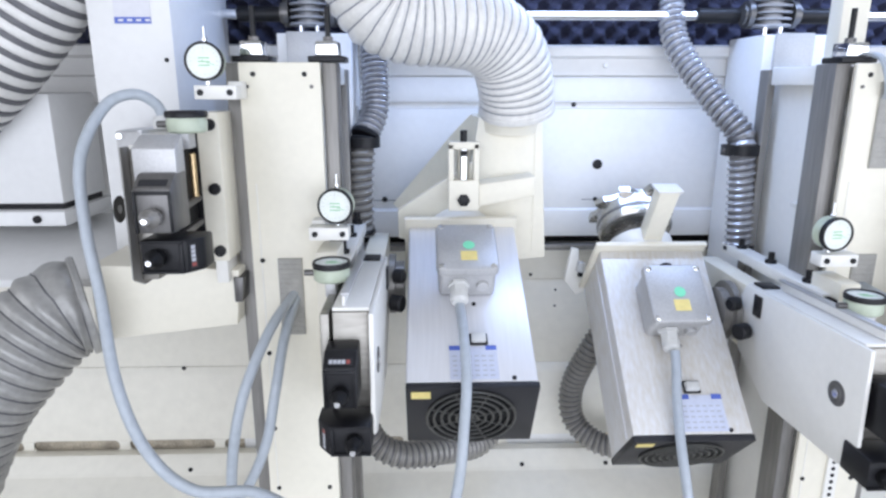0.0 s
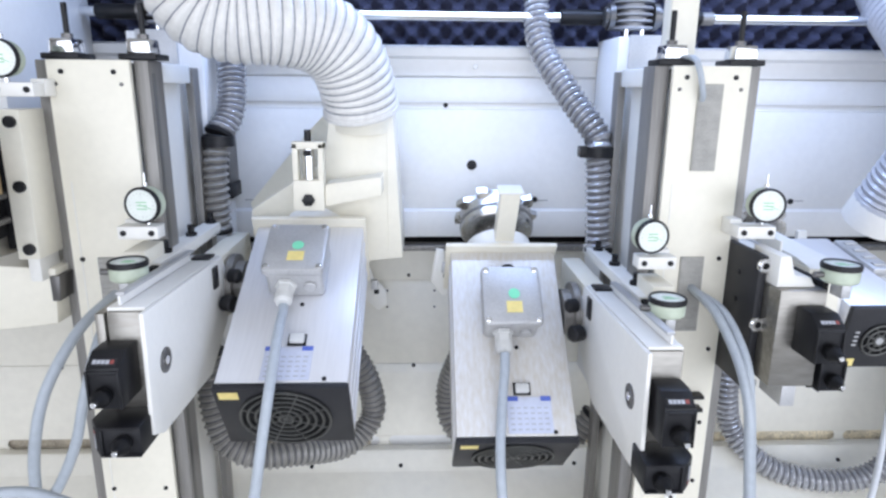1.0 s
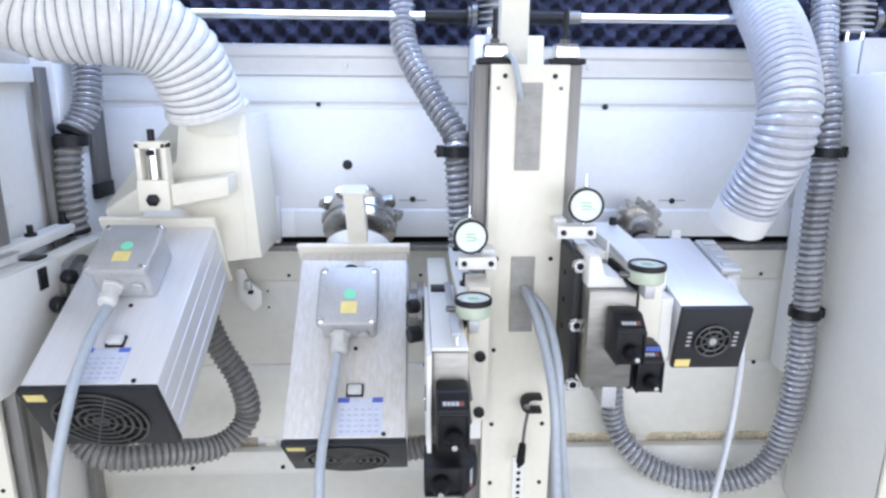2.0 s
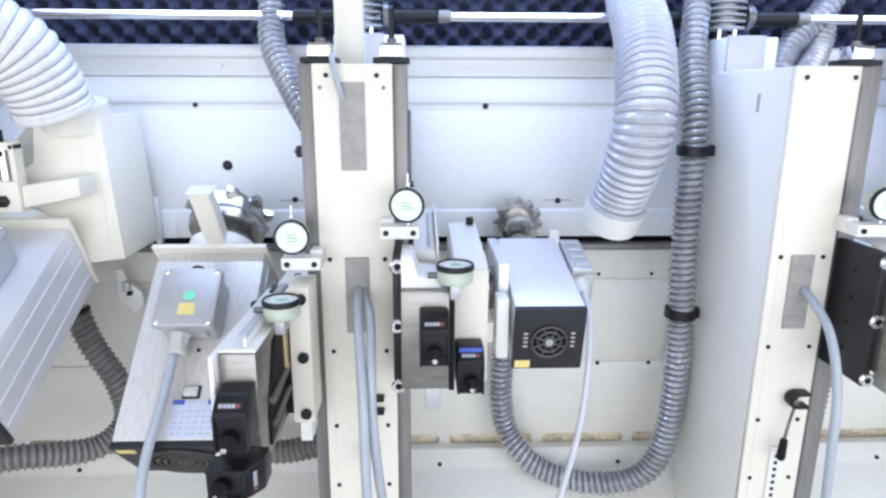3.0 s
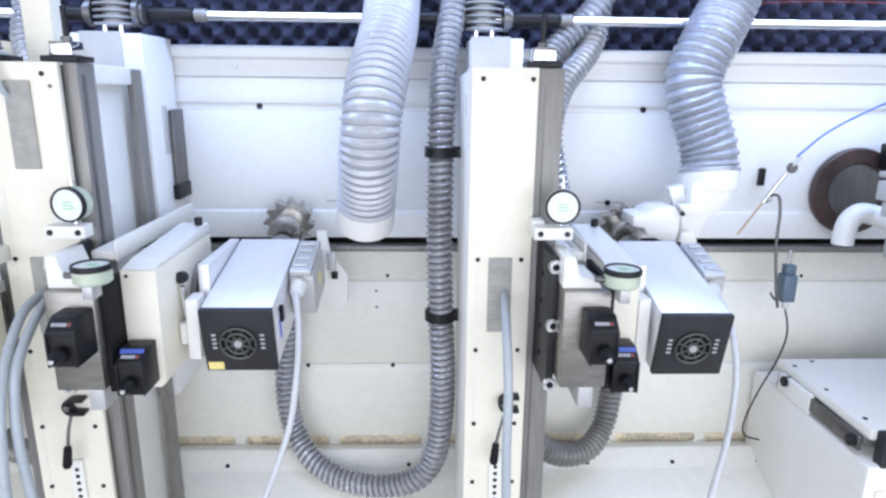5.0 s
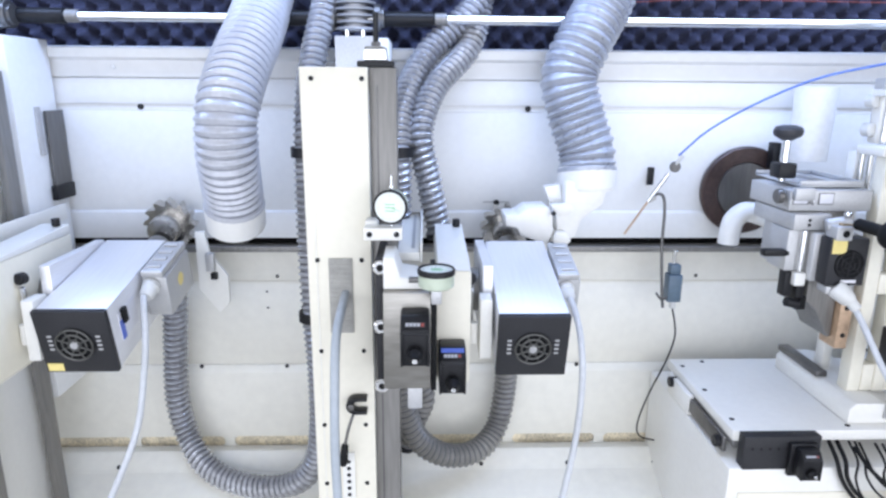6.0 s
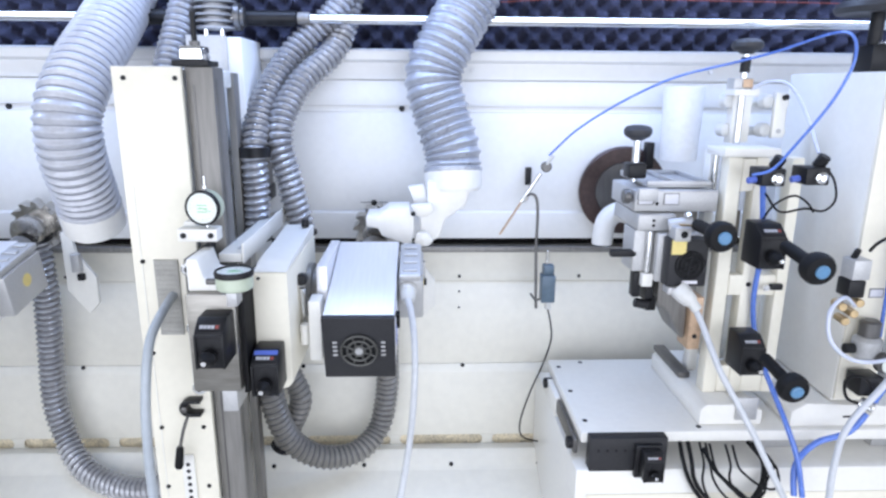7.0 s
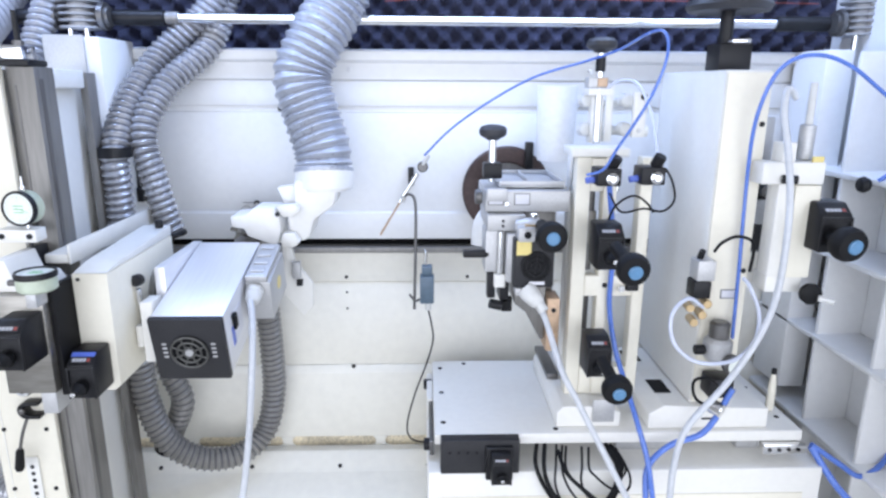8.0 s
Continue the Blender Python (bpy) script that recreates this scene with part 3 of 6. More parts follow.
def big_motor(m, skin, px, folds):
    w, n, h = 0.110, 0.405, 0.160
    t = thing("spindle_motor", m, "tilted aluminium motor housing with black fan end", "motor", "spindle motors")
    part("housing", box(-w, w, 0.013, n, -h, 0, 0.004), skin, t)
    for k in range(folds):
        z = -0.035 - 0.045 * k
        part("side_groove", box(w - 0.0005, w + 0.0022, 0.016, n - 0.01, z - 0.008, z, 0.001), ALU, t)
        part("side_groove", box(-w - 0.0022, -w + 0.0005, 0.016, n - 0.01, z - 0.008, z, 0.001), ALU, t)
    part("fan_end", box(-w - 0.001, w + 0.001, 0, 0.0125, -h - 0.001, 0.001, 0.002), ANTHRA, t, "anthracite fan end plate")
    part("fan_hole", lathe([(0, 0.0775), (0.0012, 0.0775)], (0.0, 0.0, -h * 0.505), (0, -1, 0), 40), RUBBER, t)
    part("fan_grille", fan_rings(0, -h * 0.505, -0.004, (0.012, 0.025, 0.038, 0.051, 0.064, 0.076), 8, wire=0.0026), GRILLE, t, "concentric wire fan grille")
    part("sticker", box(-w + 0.008, -w + 0.040, -0.0012, 0.0005, -0.026, -0.008, 0), YELLOW, t, "small yellow warning sticker")
    part("name_strip", box(-0.012, 0.022, -0.0012, 0.0005, -0.016, -0.010, 0), CAST, t)
    part("rear_flange", box(-w - 0.010, w + 0.005, n, n + 0.010, -h - 0.004, 0.020, 0.002), CREAM, t, "cream rear flange plate")
    part("spindle_collar", lathe([(0, 0.072), (0.040, 0.072), (0.046, 0.064)], (0, n + 0.0105, -h / 2 + 0.02), (0, 1, 0), 40), WHITE, t, "white spindle collar")
    part("spindle_nose", lathe([(0, 0.05), (0.05, 0.05), (0.055, 0.035), (0.10, 0.035)], (0, n + 0.057, -h / 2), (0, 1, 0), 32), STEEL, t)
    part("type_plate", box(px - 0.041, px + 0.041, 0.018, 0.086, 0.0002, 0.0015, 0), PLATEB, t, "pale blue type plate")
    part("plate_stripe", box(px - 0.041, px - 0.020, 0.078, 0.087, 0.0015, 0.0022, 0), BLUEP, t, "blue stripe")
    part("plate_stripe", box(px + 0.022, px + 0.041, 0.078, 0.087, 0.0015, 0.0022, 0), BLUEP, t, "blue stripe")
    part("plate_text", join(*[box(px - 0.036 + 0.0125 * (k % 6), px - 0.028 + 0.0125 * (k % 6), 0.024 + 0.010 * (k // 6), 0.0262 + 0.010 * (k // 6), 0.0015, 0.0018, 0) for k in range(30)]), DIGIT, t)
    part("cable_clip", box(0.002, 0.028, 0.092, 0.110, 0, 0.012, 0.003), GLAND, t, "white cable clip")
    part("clip_base", box(-0.001, 0.031, 0.089, 0.113, 0, 0.004, 0.001), BLACK, t)
    for sx, sy in ((0.012, 0.185), (0.070, 0.02)):
        disc_screw((sx, sy, 0), 0.004, (0, 0, 1), parent=t)
    j = part("junction_box", prism([(-0.046, 0.205), (0.046, 0.205), (0.052, 0.212), (0.052, 0.312), (0.046, 0.318), (-0.046, 0.318), (-0.052, 0.312), (-0.052, 0.212)], 0.002, 0.058, "z", 0.004), CAST, t, "grey cast junction box")
    part("lid", prism([(-0.050, 0.198), (0.050, 0.198), (0.057, 0.206), (0.057, 0.318), (0.050, 0.324), (-0.050, 0.324), (-0.057, 0.318), (-0.057, 0.206)], 0.0585, 0.078, "z", 0.006), CAST, j, "cast lid")
    for sx in (-0.047, 0.047):
        for sy in (0.208, 0.314):
            part("lid_screw", lathe([(0, 0.006), (0.003, 0.006), (0.0045, 0.004)], (sx, sy, 0.076), (0, 0, 1), 12), CHROME, j)
    part("round_sticker", lathe([(0, 0.011), (0.0006, 0.011)], (0.004, 0.262, 0.0785), (0, 0, 1), 24), GREEN, j, "round green sticker")
    part("square_sticker", box(-0.012, 0.018, 0.222, 0.246, 0.0782, 0.0790, 0), YELLOW, j, "yellow warning sticker")
    part("rear_plug", rod((0, 0.322, 0.05), (0, 0.338, 0.05), 0.013), BLACK, j)
    part("blank_plug", rod((0.028, 0.206, 0.03), (0.028, 0.198, 0.03), 0.012), CAST, j)
    part("cable_gland", lathe([(0, 0.020), (0.006, 0.020), (0.007, 0.017), (0.026, 0.0165), (0.034, 0.012)], (-0.016, 0.205, 0.032), (0, -1, -0.1), 6), GLAND, j, "pale plastic cable gland")
    part("gland_nut", lathe([(0, 0.0165), (0.014, 0.0165), (0.020, 0.0125)], (-0.016, 0.182, 0.030), (0, -1, -0.1), 24), GLAND, j)
    return t


big_motor(pose(0.0775, 0.932, 0.874, 28.6), ALU, 0.004, 3)
big_motor(pose(0.4810, 0.983, 0.738, 43.2), STAINED, 0.026, 1)


def small_motor(m):
    w, n, h = 0.0635, 0.300, 0.127
    t = thing("spindle_motor", m, "small aluminium motor housing with black fan end", "motor", "small spindle motors")
    part("housing", box(-w, w, 0.013, n, -h, 0, 0.003), ALU, t)
    part("fan_end", box(-w - 0.001, w + 0.001, 0, 0.0125, -h - 0.001, 0.001, 0.002), ANTHRA, t, "anthracite fan end plate")
    part("fan_hole", lathe([(0, 0.034), (0.0012, 0.034)], (0.0, 0.0, -0.066), (0, -1, 0), 32), RUBBER, t)
    part("fan_grille", fan_rings(0, -0.066, -0.004, (0.010, 0.021, 0.032), 8, wire=0.0022), GRILLE, t, "wire fan grille")
    part("fan_hub", rod((0, -0.001, -0.066), (0, -0.007, -0.066), 0.007), CAST, t)
    for sx in (-0.043, 0.043):
        part("vent", join(*[box(sx - 0.004, sx + 0.004, -0.0014, 0.0005, -0.052 - 0.009 * k, -0.048 - 0.009 * k, 0.0005) for k in range(4)]), CAST, t)
    part("side_plate", box(w, w + 0.0015, 0.04, 0.11, -0.085, -0.030, 0), LABELW, t, "white type plate")
    part("plate_stripe", box(w + 0.0016, w + 0.0024, 0.04, 0.055, -0.085, -0.045, 0), BLUEP, t, "blue stripe")
    part("side_latch", box(w, w + 0.008, 0.050, 0.066, -0.055, -0.025, 0.002), RUBBER, t)
    j = part("junction_box", box(w + 0.002, w + 0.052, 0.150, 0.280, -0.100, -0.012, 0.005), CAST, t, "grey cast junction box")
    part("lid", box(w + 0.004, w + 0.048, 0.145, 0.285, -0.0115, 0.004, 0.005), CAST, j, "cast lid")
    for k in range(4):
        part("lid_rib", box(w + 0.012, w + 0.040, 0.160 + 0.032 * k, 0.173 + 0.032 * k, 0.004, 0.008, 0.002), CAST, j)
    part("round_sticker", lathe([(0, 0.014), (0.0006, 0.014)], (w + 0.0522, 0.215, -0.050), (1, 0, 0), 20), YELLOW, j, "round yellow sticker")
    part("cable_gland", lathe([(0, 0.017), (0.012, 0.017), (0.013, 0.015), (0.028, 0.0145), (0.036, 0.010)], (w + 0.022, 0.149, -0.028), (0, -1, -0.25), 20), GLAND, j, "pale plastic cable gland")
    part("spindle_nose", lathe([(0, 0.040), (0.04, 0.040), (0.045, 0.028), (0.10, 0.028)], (0, n, -h / 2), (0, 1, 0), 32), STEEL, t)
    return t


sm3 = small_motor(pose(1.1505, 1.029, 0.973, 11.8))
part("sticker", box(-0.060, -0.032, -0.0012, 0.0005, -0.124, -0.108, 0), YELLOW, sm3, "small yellow warning sticker")
sm4 = small_motor(pose(1.9725, 1.010, 0.968, 13.3))


# hoses
def hose(name, pts, r, pitch, depth, material, label, group, wire=None, seg=28, power=1.4):
    """A ribbed hose whose rib winds round it as a screw; wire: material and radius of a dark spiral that puts shade
    into the groove.
    """
    t = thing(name, O, label, "hose", group)
    line = smooth_line(pts, pitch / 8)
    d, u, w = frame_of(line[1] - line[0])
    bm, rings, coil = bmesh.new(), [], []
    for i, p in enumerate(line):
        tt = (line[min(i + 1, len(line) - 1)] - line[max(i - 1, 0)]).normalized()
        u = (u - tt * u.dot(tt)).normalized()
        w = tt.cross(u)
        ring = []
        for k in range(seg):
            c = 0.5 - 0.5 * math.cos((i / 8 - k / seg) * math.tau)
            rr = r - depth + depth * c ** power
            a = k * math.tau / seg
            ring.append(bm.verts.new(p + (u * math.cos(a) + w * math.sin(a)) * rr))
        rings.append(ring)
        nxt = line[min(i + 1, len(line) - 1)]
        for k in range(4):
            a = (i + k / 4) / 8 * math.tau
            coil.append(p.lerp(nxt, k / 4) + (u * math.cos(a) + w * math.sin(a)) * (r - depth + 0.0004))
    for p, q in zip(rings, rings[1:]):
        for k in range(seg):
            bm.faces.new((p[k], p[(k + 1) % seg], q[(k + 1) % seg], q[k]))
    bm.faces.new(rings[0][::-1]), bm.faces.new(rings[-1])
    bmesh.ops.recalc_face_normals(bm, faces=bm.faces[:])
    part("tube", bm, material, t)
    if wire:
        part("groove_spiral", sweep(coil[:-4], wire[1], 6), wire[0], t, "dark spiral in the groove, with groove shade in its colour")
    for p, q in ((line[0], line[3]), (line[-4], line[-1])):
        part("end_band", rod(p, p + (q - p).normalized() * 0.012, r + 0.0015), BLACK if r < 0.05 else material, t, "narrow end band")
    return t


def cuff(name, p, q, r, material, label):
    return solid(name, lathe([(0, r * 0.96), (0.004, r), ((Vector(q) - Vector(p)).length, r)], p, Vector(q) - Vector(p), 36), material, label, "hose cuff")


hose("suction_hose", [(-0.10, 1.13, 1.86), (-0.118, 1.14, 1.66), (-0.108, 1.148, 1.555), (-0.080, 1.158, 1.492), (-0.030, 1.170, 1.466), (0.045, 1.19, 1.462), (0.110, 1.222, 1.452), (0.158, 1.25, 1.418), (0.181, 1.277, 1.360), (0.188, 1.297, 1.308)], 0.076, 0.0160, 0.0050, HOSEW, "wide white ribbed suction hose bending into a duct", "wide suction hoses", (GROOVEL, 0.0014), power=0.5)
hose("suction_hose", [(-0.569, 1.25, 1.762), (-0.647, 1.25, 1.595), (-0.764, 1.25, 1.45), (-0.909, 1.25, 1.316), (-1.087, 1.25, 1.205)], 0.089, 0.0285, 0.0072, HOSEW, "wide white ribbed suction hose with dark spirals", "wide suction hoses", (HOSER, 0.0080), power=0.5)
hose("suction_hose", [(-0.586, 1.045, 0.987), (-0.625, 1.02, 0.977), (-0.685, 0.98, 0.915), (-0.745, 0.95, 0.835), (-0.80, 0.93, 0.72)], 0.086, 0.0235, 0.0065, HOSEM, "wide grey ribbed suction hose bending downwards", "wide suction hoses", (GROOVE, 0.0014), power=0.9)
hose("suction_hose", [(1.42, 1.66, 1.90), (1.418, 1.60, 1.66), (1.412, 1.52, 1.553), (1.406, 1.423, 1.470), (1.390, 1.333, 1.385), (1.378, 1.285, 1.307), (1.370, 1.293, 1.226), (1.361, 1.340, 1.140), (1.357, 1.358, 1.105)], 0.064, 0.0172, 0.0058, HOSEL, "wide silver-grey ribbed suction hose hanging to a hood", "wide suction hoses", (GROOVEL, 0.0013))
cuff("hose_cuff", (1.357, 1.356, 1.108), (1.351, 1.384, 1.058), 0.065, FROST, "translucent white hose cuff")
hose("suction_hose", [(2.27, 1.55, 1.90), (2.235, 1.535, 1.66), (2.195, 1.52, 1.551), (2.150, 1.49, 1.474), (2.112, 1.475, 1.387), (2.131, 1.465, 1.299), (2.155, 1.45, 1.223), (2.158, 1.44, 1.172)], 0.067, 0.0200, 0.0070, HOSES, "wide silver-grey ribbed suction hose in an S bend", "wide suction hoses", (GROOVEL, 0.0014))
cuff("hose_cuff", (2.158, 1.441, 1.185), (2.159, 1.437, 1.135), 0.067, FROST, "translucent white hose cuff")

SM = "narrow extraction hoses"
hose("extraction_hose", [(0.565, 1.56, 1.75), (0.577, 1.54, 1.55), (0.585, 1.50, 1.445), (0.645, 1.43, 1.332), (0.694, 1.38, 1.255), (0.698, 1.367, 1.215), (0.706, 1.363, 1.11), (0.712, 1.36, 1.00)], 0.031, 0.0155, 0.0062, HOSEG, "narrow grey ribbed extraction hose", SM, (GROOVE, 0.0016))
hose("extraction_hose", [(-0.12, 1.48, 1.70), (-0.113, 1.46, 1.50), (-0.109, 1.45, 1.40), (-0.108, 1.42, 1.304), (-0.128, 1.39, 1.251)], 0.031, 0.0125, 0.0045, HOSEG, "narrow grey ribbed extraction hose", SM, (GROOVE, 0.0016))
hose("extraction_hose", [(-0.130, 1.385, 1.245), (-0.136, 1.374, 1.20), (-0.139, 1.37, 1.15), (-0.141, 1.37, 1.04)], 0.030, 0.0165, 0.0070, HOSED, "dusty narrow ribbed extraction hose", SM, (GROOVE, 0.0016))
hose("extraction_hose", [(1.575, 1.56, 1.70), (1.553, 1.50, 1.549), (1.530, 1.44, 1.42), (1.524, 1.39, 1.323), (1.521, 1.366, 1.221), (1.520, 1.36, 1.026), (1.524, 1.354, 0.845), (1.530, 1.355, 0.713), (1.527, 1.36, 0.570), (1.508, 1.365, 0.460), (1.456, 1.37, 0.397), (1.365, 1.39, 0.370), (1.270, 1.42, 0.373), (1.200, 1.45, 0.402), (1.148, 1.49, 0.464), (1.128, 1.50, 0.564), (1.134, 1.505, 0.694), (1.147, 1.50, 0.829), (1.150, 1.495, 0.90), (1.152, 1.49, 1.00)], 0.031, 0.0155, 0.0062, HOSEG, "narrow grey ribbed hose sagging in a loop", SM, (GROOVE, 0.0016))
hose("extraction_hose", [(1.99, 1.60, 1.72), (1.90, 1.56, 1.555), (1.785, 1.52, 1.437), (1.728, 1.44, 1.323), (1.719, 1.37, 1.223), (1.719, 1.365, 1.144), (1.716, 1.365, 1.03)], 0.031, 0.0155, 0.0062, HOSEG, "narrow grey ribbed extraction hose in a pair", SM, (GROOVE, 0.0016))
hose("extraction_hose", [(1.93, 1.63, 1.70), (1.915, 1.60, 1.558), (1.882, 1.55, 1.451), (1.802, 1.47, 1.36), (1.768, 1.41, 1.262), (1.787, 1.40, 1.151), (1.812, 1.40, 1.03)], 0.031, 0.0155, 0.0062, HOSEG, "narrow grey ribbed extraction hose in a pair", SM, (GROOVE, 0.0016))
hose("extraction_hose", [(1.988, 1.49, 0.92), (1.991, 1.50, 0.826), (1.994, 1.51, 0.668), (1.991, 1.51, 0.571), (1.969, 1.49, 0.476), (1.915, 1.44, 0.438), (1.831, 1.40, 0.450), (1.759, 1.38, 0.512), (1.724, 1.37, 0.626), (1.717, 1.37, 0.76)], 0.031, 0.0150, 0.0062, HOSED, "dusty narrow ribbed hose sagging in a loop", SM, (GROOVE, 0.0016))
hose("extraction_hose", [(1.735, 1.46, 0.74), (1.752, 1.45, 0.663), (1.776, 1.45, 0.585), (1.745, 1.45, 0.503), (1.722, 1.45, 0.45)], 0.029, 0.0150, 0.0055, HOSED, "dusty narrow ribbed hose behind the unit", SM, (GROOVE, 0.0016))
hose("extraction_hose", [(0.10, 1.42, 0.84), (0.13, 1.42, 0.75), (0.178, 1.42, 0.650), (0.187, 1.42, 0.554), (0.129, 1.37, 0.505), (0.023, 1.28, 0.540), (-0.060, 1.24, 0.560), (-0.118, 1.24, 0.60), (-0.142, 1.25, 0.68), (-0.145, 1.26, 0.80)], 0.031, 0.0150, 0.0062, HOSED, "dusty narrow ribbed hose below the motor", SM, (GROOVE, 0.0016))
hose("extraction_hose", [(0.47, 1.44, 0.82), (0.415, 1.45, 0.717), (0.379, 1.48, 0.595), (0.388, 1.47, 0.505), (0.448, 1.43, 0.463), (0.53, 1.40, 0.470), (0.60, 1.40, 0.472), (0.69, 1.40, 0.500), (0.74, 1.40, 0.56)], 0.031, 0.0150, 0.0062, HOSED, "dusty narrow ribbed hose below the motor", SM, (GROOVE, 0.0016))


def hose_clamp(px, py, pz, sx=1):
    c = thing("hose_clamp", pose(px, py, pz), "black plastic hose clamp", "clamp", "hose clamps")
    part("ring", lathe([(0, 0.030), (0, 0.0355), (0.022, 0.0355), (0.022, 0.030)], (0, 0, -0.011), (0, 0, 1), 28), BLACK, c)
    if sx:
        part("lug", box(0.020, 0.062, -0.012, 0.012, -0.012, 0.012, 0.002) if sx > 0 else box(-0.045, -0.020, -0.02, 0.01, -0.012, 0.012, 0.002), BLACK, c)
        disc_screw((0.045 * sx, -0.012, 0), 0.005, parent=c, material=DARKSTEEL)


hose_clamp(1.521, 1.366, 1.221)
hose_clamp(1.523, 1.353, 0.847)
hose_clamp(0.698, 1.366, 1.219, -1)
hose_clamp(-0.131, 1.384, 1.236, 0)
hose_clamp(1.719, 1.368, 1.222, -1)


def cable(name, pts, r, material, label, category="cable", group="cables"):
    return solid(name, sweep(smooth_line(pts, 0.008), r, 14), material, label, category, group)


GC = "thick grey flexible cable"
cable("power_cable", [(-0.402, 1.0, 1.300), (-0.410, 0.995, 1.326), (-0.436, 0.98, 1.342), (-0.468, 0.95, 1.324), (-0.486, 0.90, 1.255), (-0.482, 0.88, 1.161), (-0.459, 0.85, 1.07), (-0.427, 0.80, 0.955), (-0.388, 0.78, 0.862), (-0.331, 0.78, 0.800), (-0.25, 0.80, 0.78), (-0.20, 0.86, 0.70)], 0.0082, CABLE, "thick grey flexible cable arching out of a gland")
cable("power_cable", [(-0.232, 1.095, 0.990), (-0.238, 1.075, 0.988), (-0.262, 0.99, 0.955), (-0.293, 0.93, 0.877), (-0.312, 0.91, 0.788), (-0.322, 0.91, 0.703), (-0.33, 0.92, 0.60)], 0.0088, CABLE, GC)
cable("power_cable", [(-0.230, 1.095, 0.985), (-0.234, 1.078, 0.980), (-0.245, 1.02, 0.93), (-0.255, 0.97, 0.85), (-0.270, 0.95, 0.77), (-0.300, 0.94, 0.70), (-0.33, 0.94, 0.66)], 0.0088, CABLE, GC)
cable("motor_cable", [(0.0615, 1.074, 0.977), (0.063, 1.052, 0.966), (0.065, 0.995, 0.945), (0.066, 0.925, 0.895), (0.060, 0.885, 0.830), (0.054, 0.862, 0.775), (0.044, 0.855, 0.715), (0.02, 0.85, 0.60)], 0.0088, CABLE, GC)
cable("motor_cable", [(0.464, 1.068, 0.876), (0.462, 1.050, 0.852), (0.454, 1.012, 0.797), (0.446, 0.958, 0.739), (0.446, 0.915, 0.676), (0.455, 0.90, 0.60), (0.47, 0.90, 0.52)], 0.0088, CABLE, GC)
cable("power_cable", [(0.806, 1.095, 0.997), (0.807, 1.070, 0.997), (0.812, 0.990, 0.983), (0.822, 0.915, 0.928), (0.828, 0.877, 0.865), (0.830, 0.862, 0.799), (0.833, 0.850, 0.725), (0.838, 0.845, 0.62), (0.85, 0.85, 0.50)], 0.0080, CABLE, GC)
cable("power_cable", [(0.812, 1.095, 0.990), (0.816, 1.070, 0.990), (0.832, 0.995, 0.978), (0.838, 0.920, 0.926), (0.840, 0.892, 0.857), (0.845, 0.882, 0.787), (0.854, 0.879, 0.704), (0.870, 0.878, 0.60), (0.89, 0.88, 0.50)], 0.0080, CABLE, GC)
cable("power_cable", [(1.632, 1.095, 0.990), (1.631, 1.060, 0.986), (1.626, 0.980, 0.945), (1.626, 0.938, 0.858), (1.625, 0.926, 0.757), (1.627, 0.922, 0.670), (1.63, 0.92, 0.52)], 0.0080, CABLE, GC)
cable("motor_cable", [(1.236, 1.140, 0.966), (1.241, 1.124, 0.945), (1.244, 1.112, 0.900), (1.241, 1.096, 0.830), (1.225, 1.072, 0.718), (1.185, 1.025, 0.604), (1.15, 1.00, 0.52)], 0.0062, CABLEP, GC)
cable("motor_cable", [(2.058, 1.120, 0.966), (2.065, 1.100, 0.945), (2.071, 1.068, 0.900), (2.071, 1.040, 0.825), (2.062, 1.027, 0.720), (2.043, 1.022, 0.601), (2.02, 1.01, 0.50)], 0.0062, CABLEP, GC)
cable("signal_cable", [(0.790, 1.083, 1.335), (0.786, 1.070, 1.345), (0.776, 1.07, 1.385), (0.771, 1.09, 1.405), (0.762, 1.15, 1.40)], 0.005, CABLE, "thin grey cable entering the brush plate")


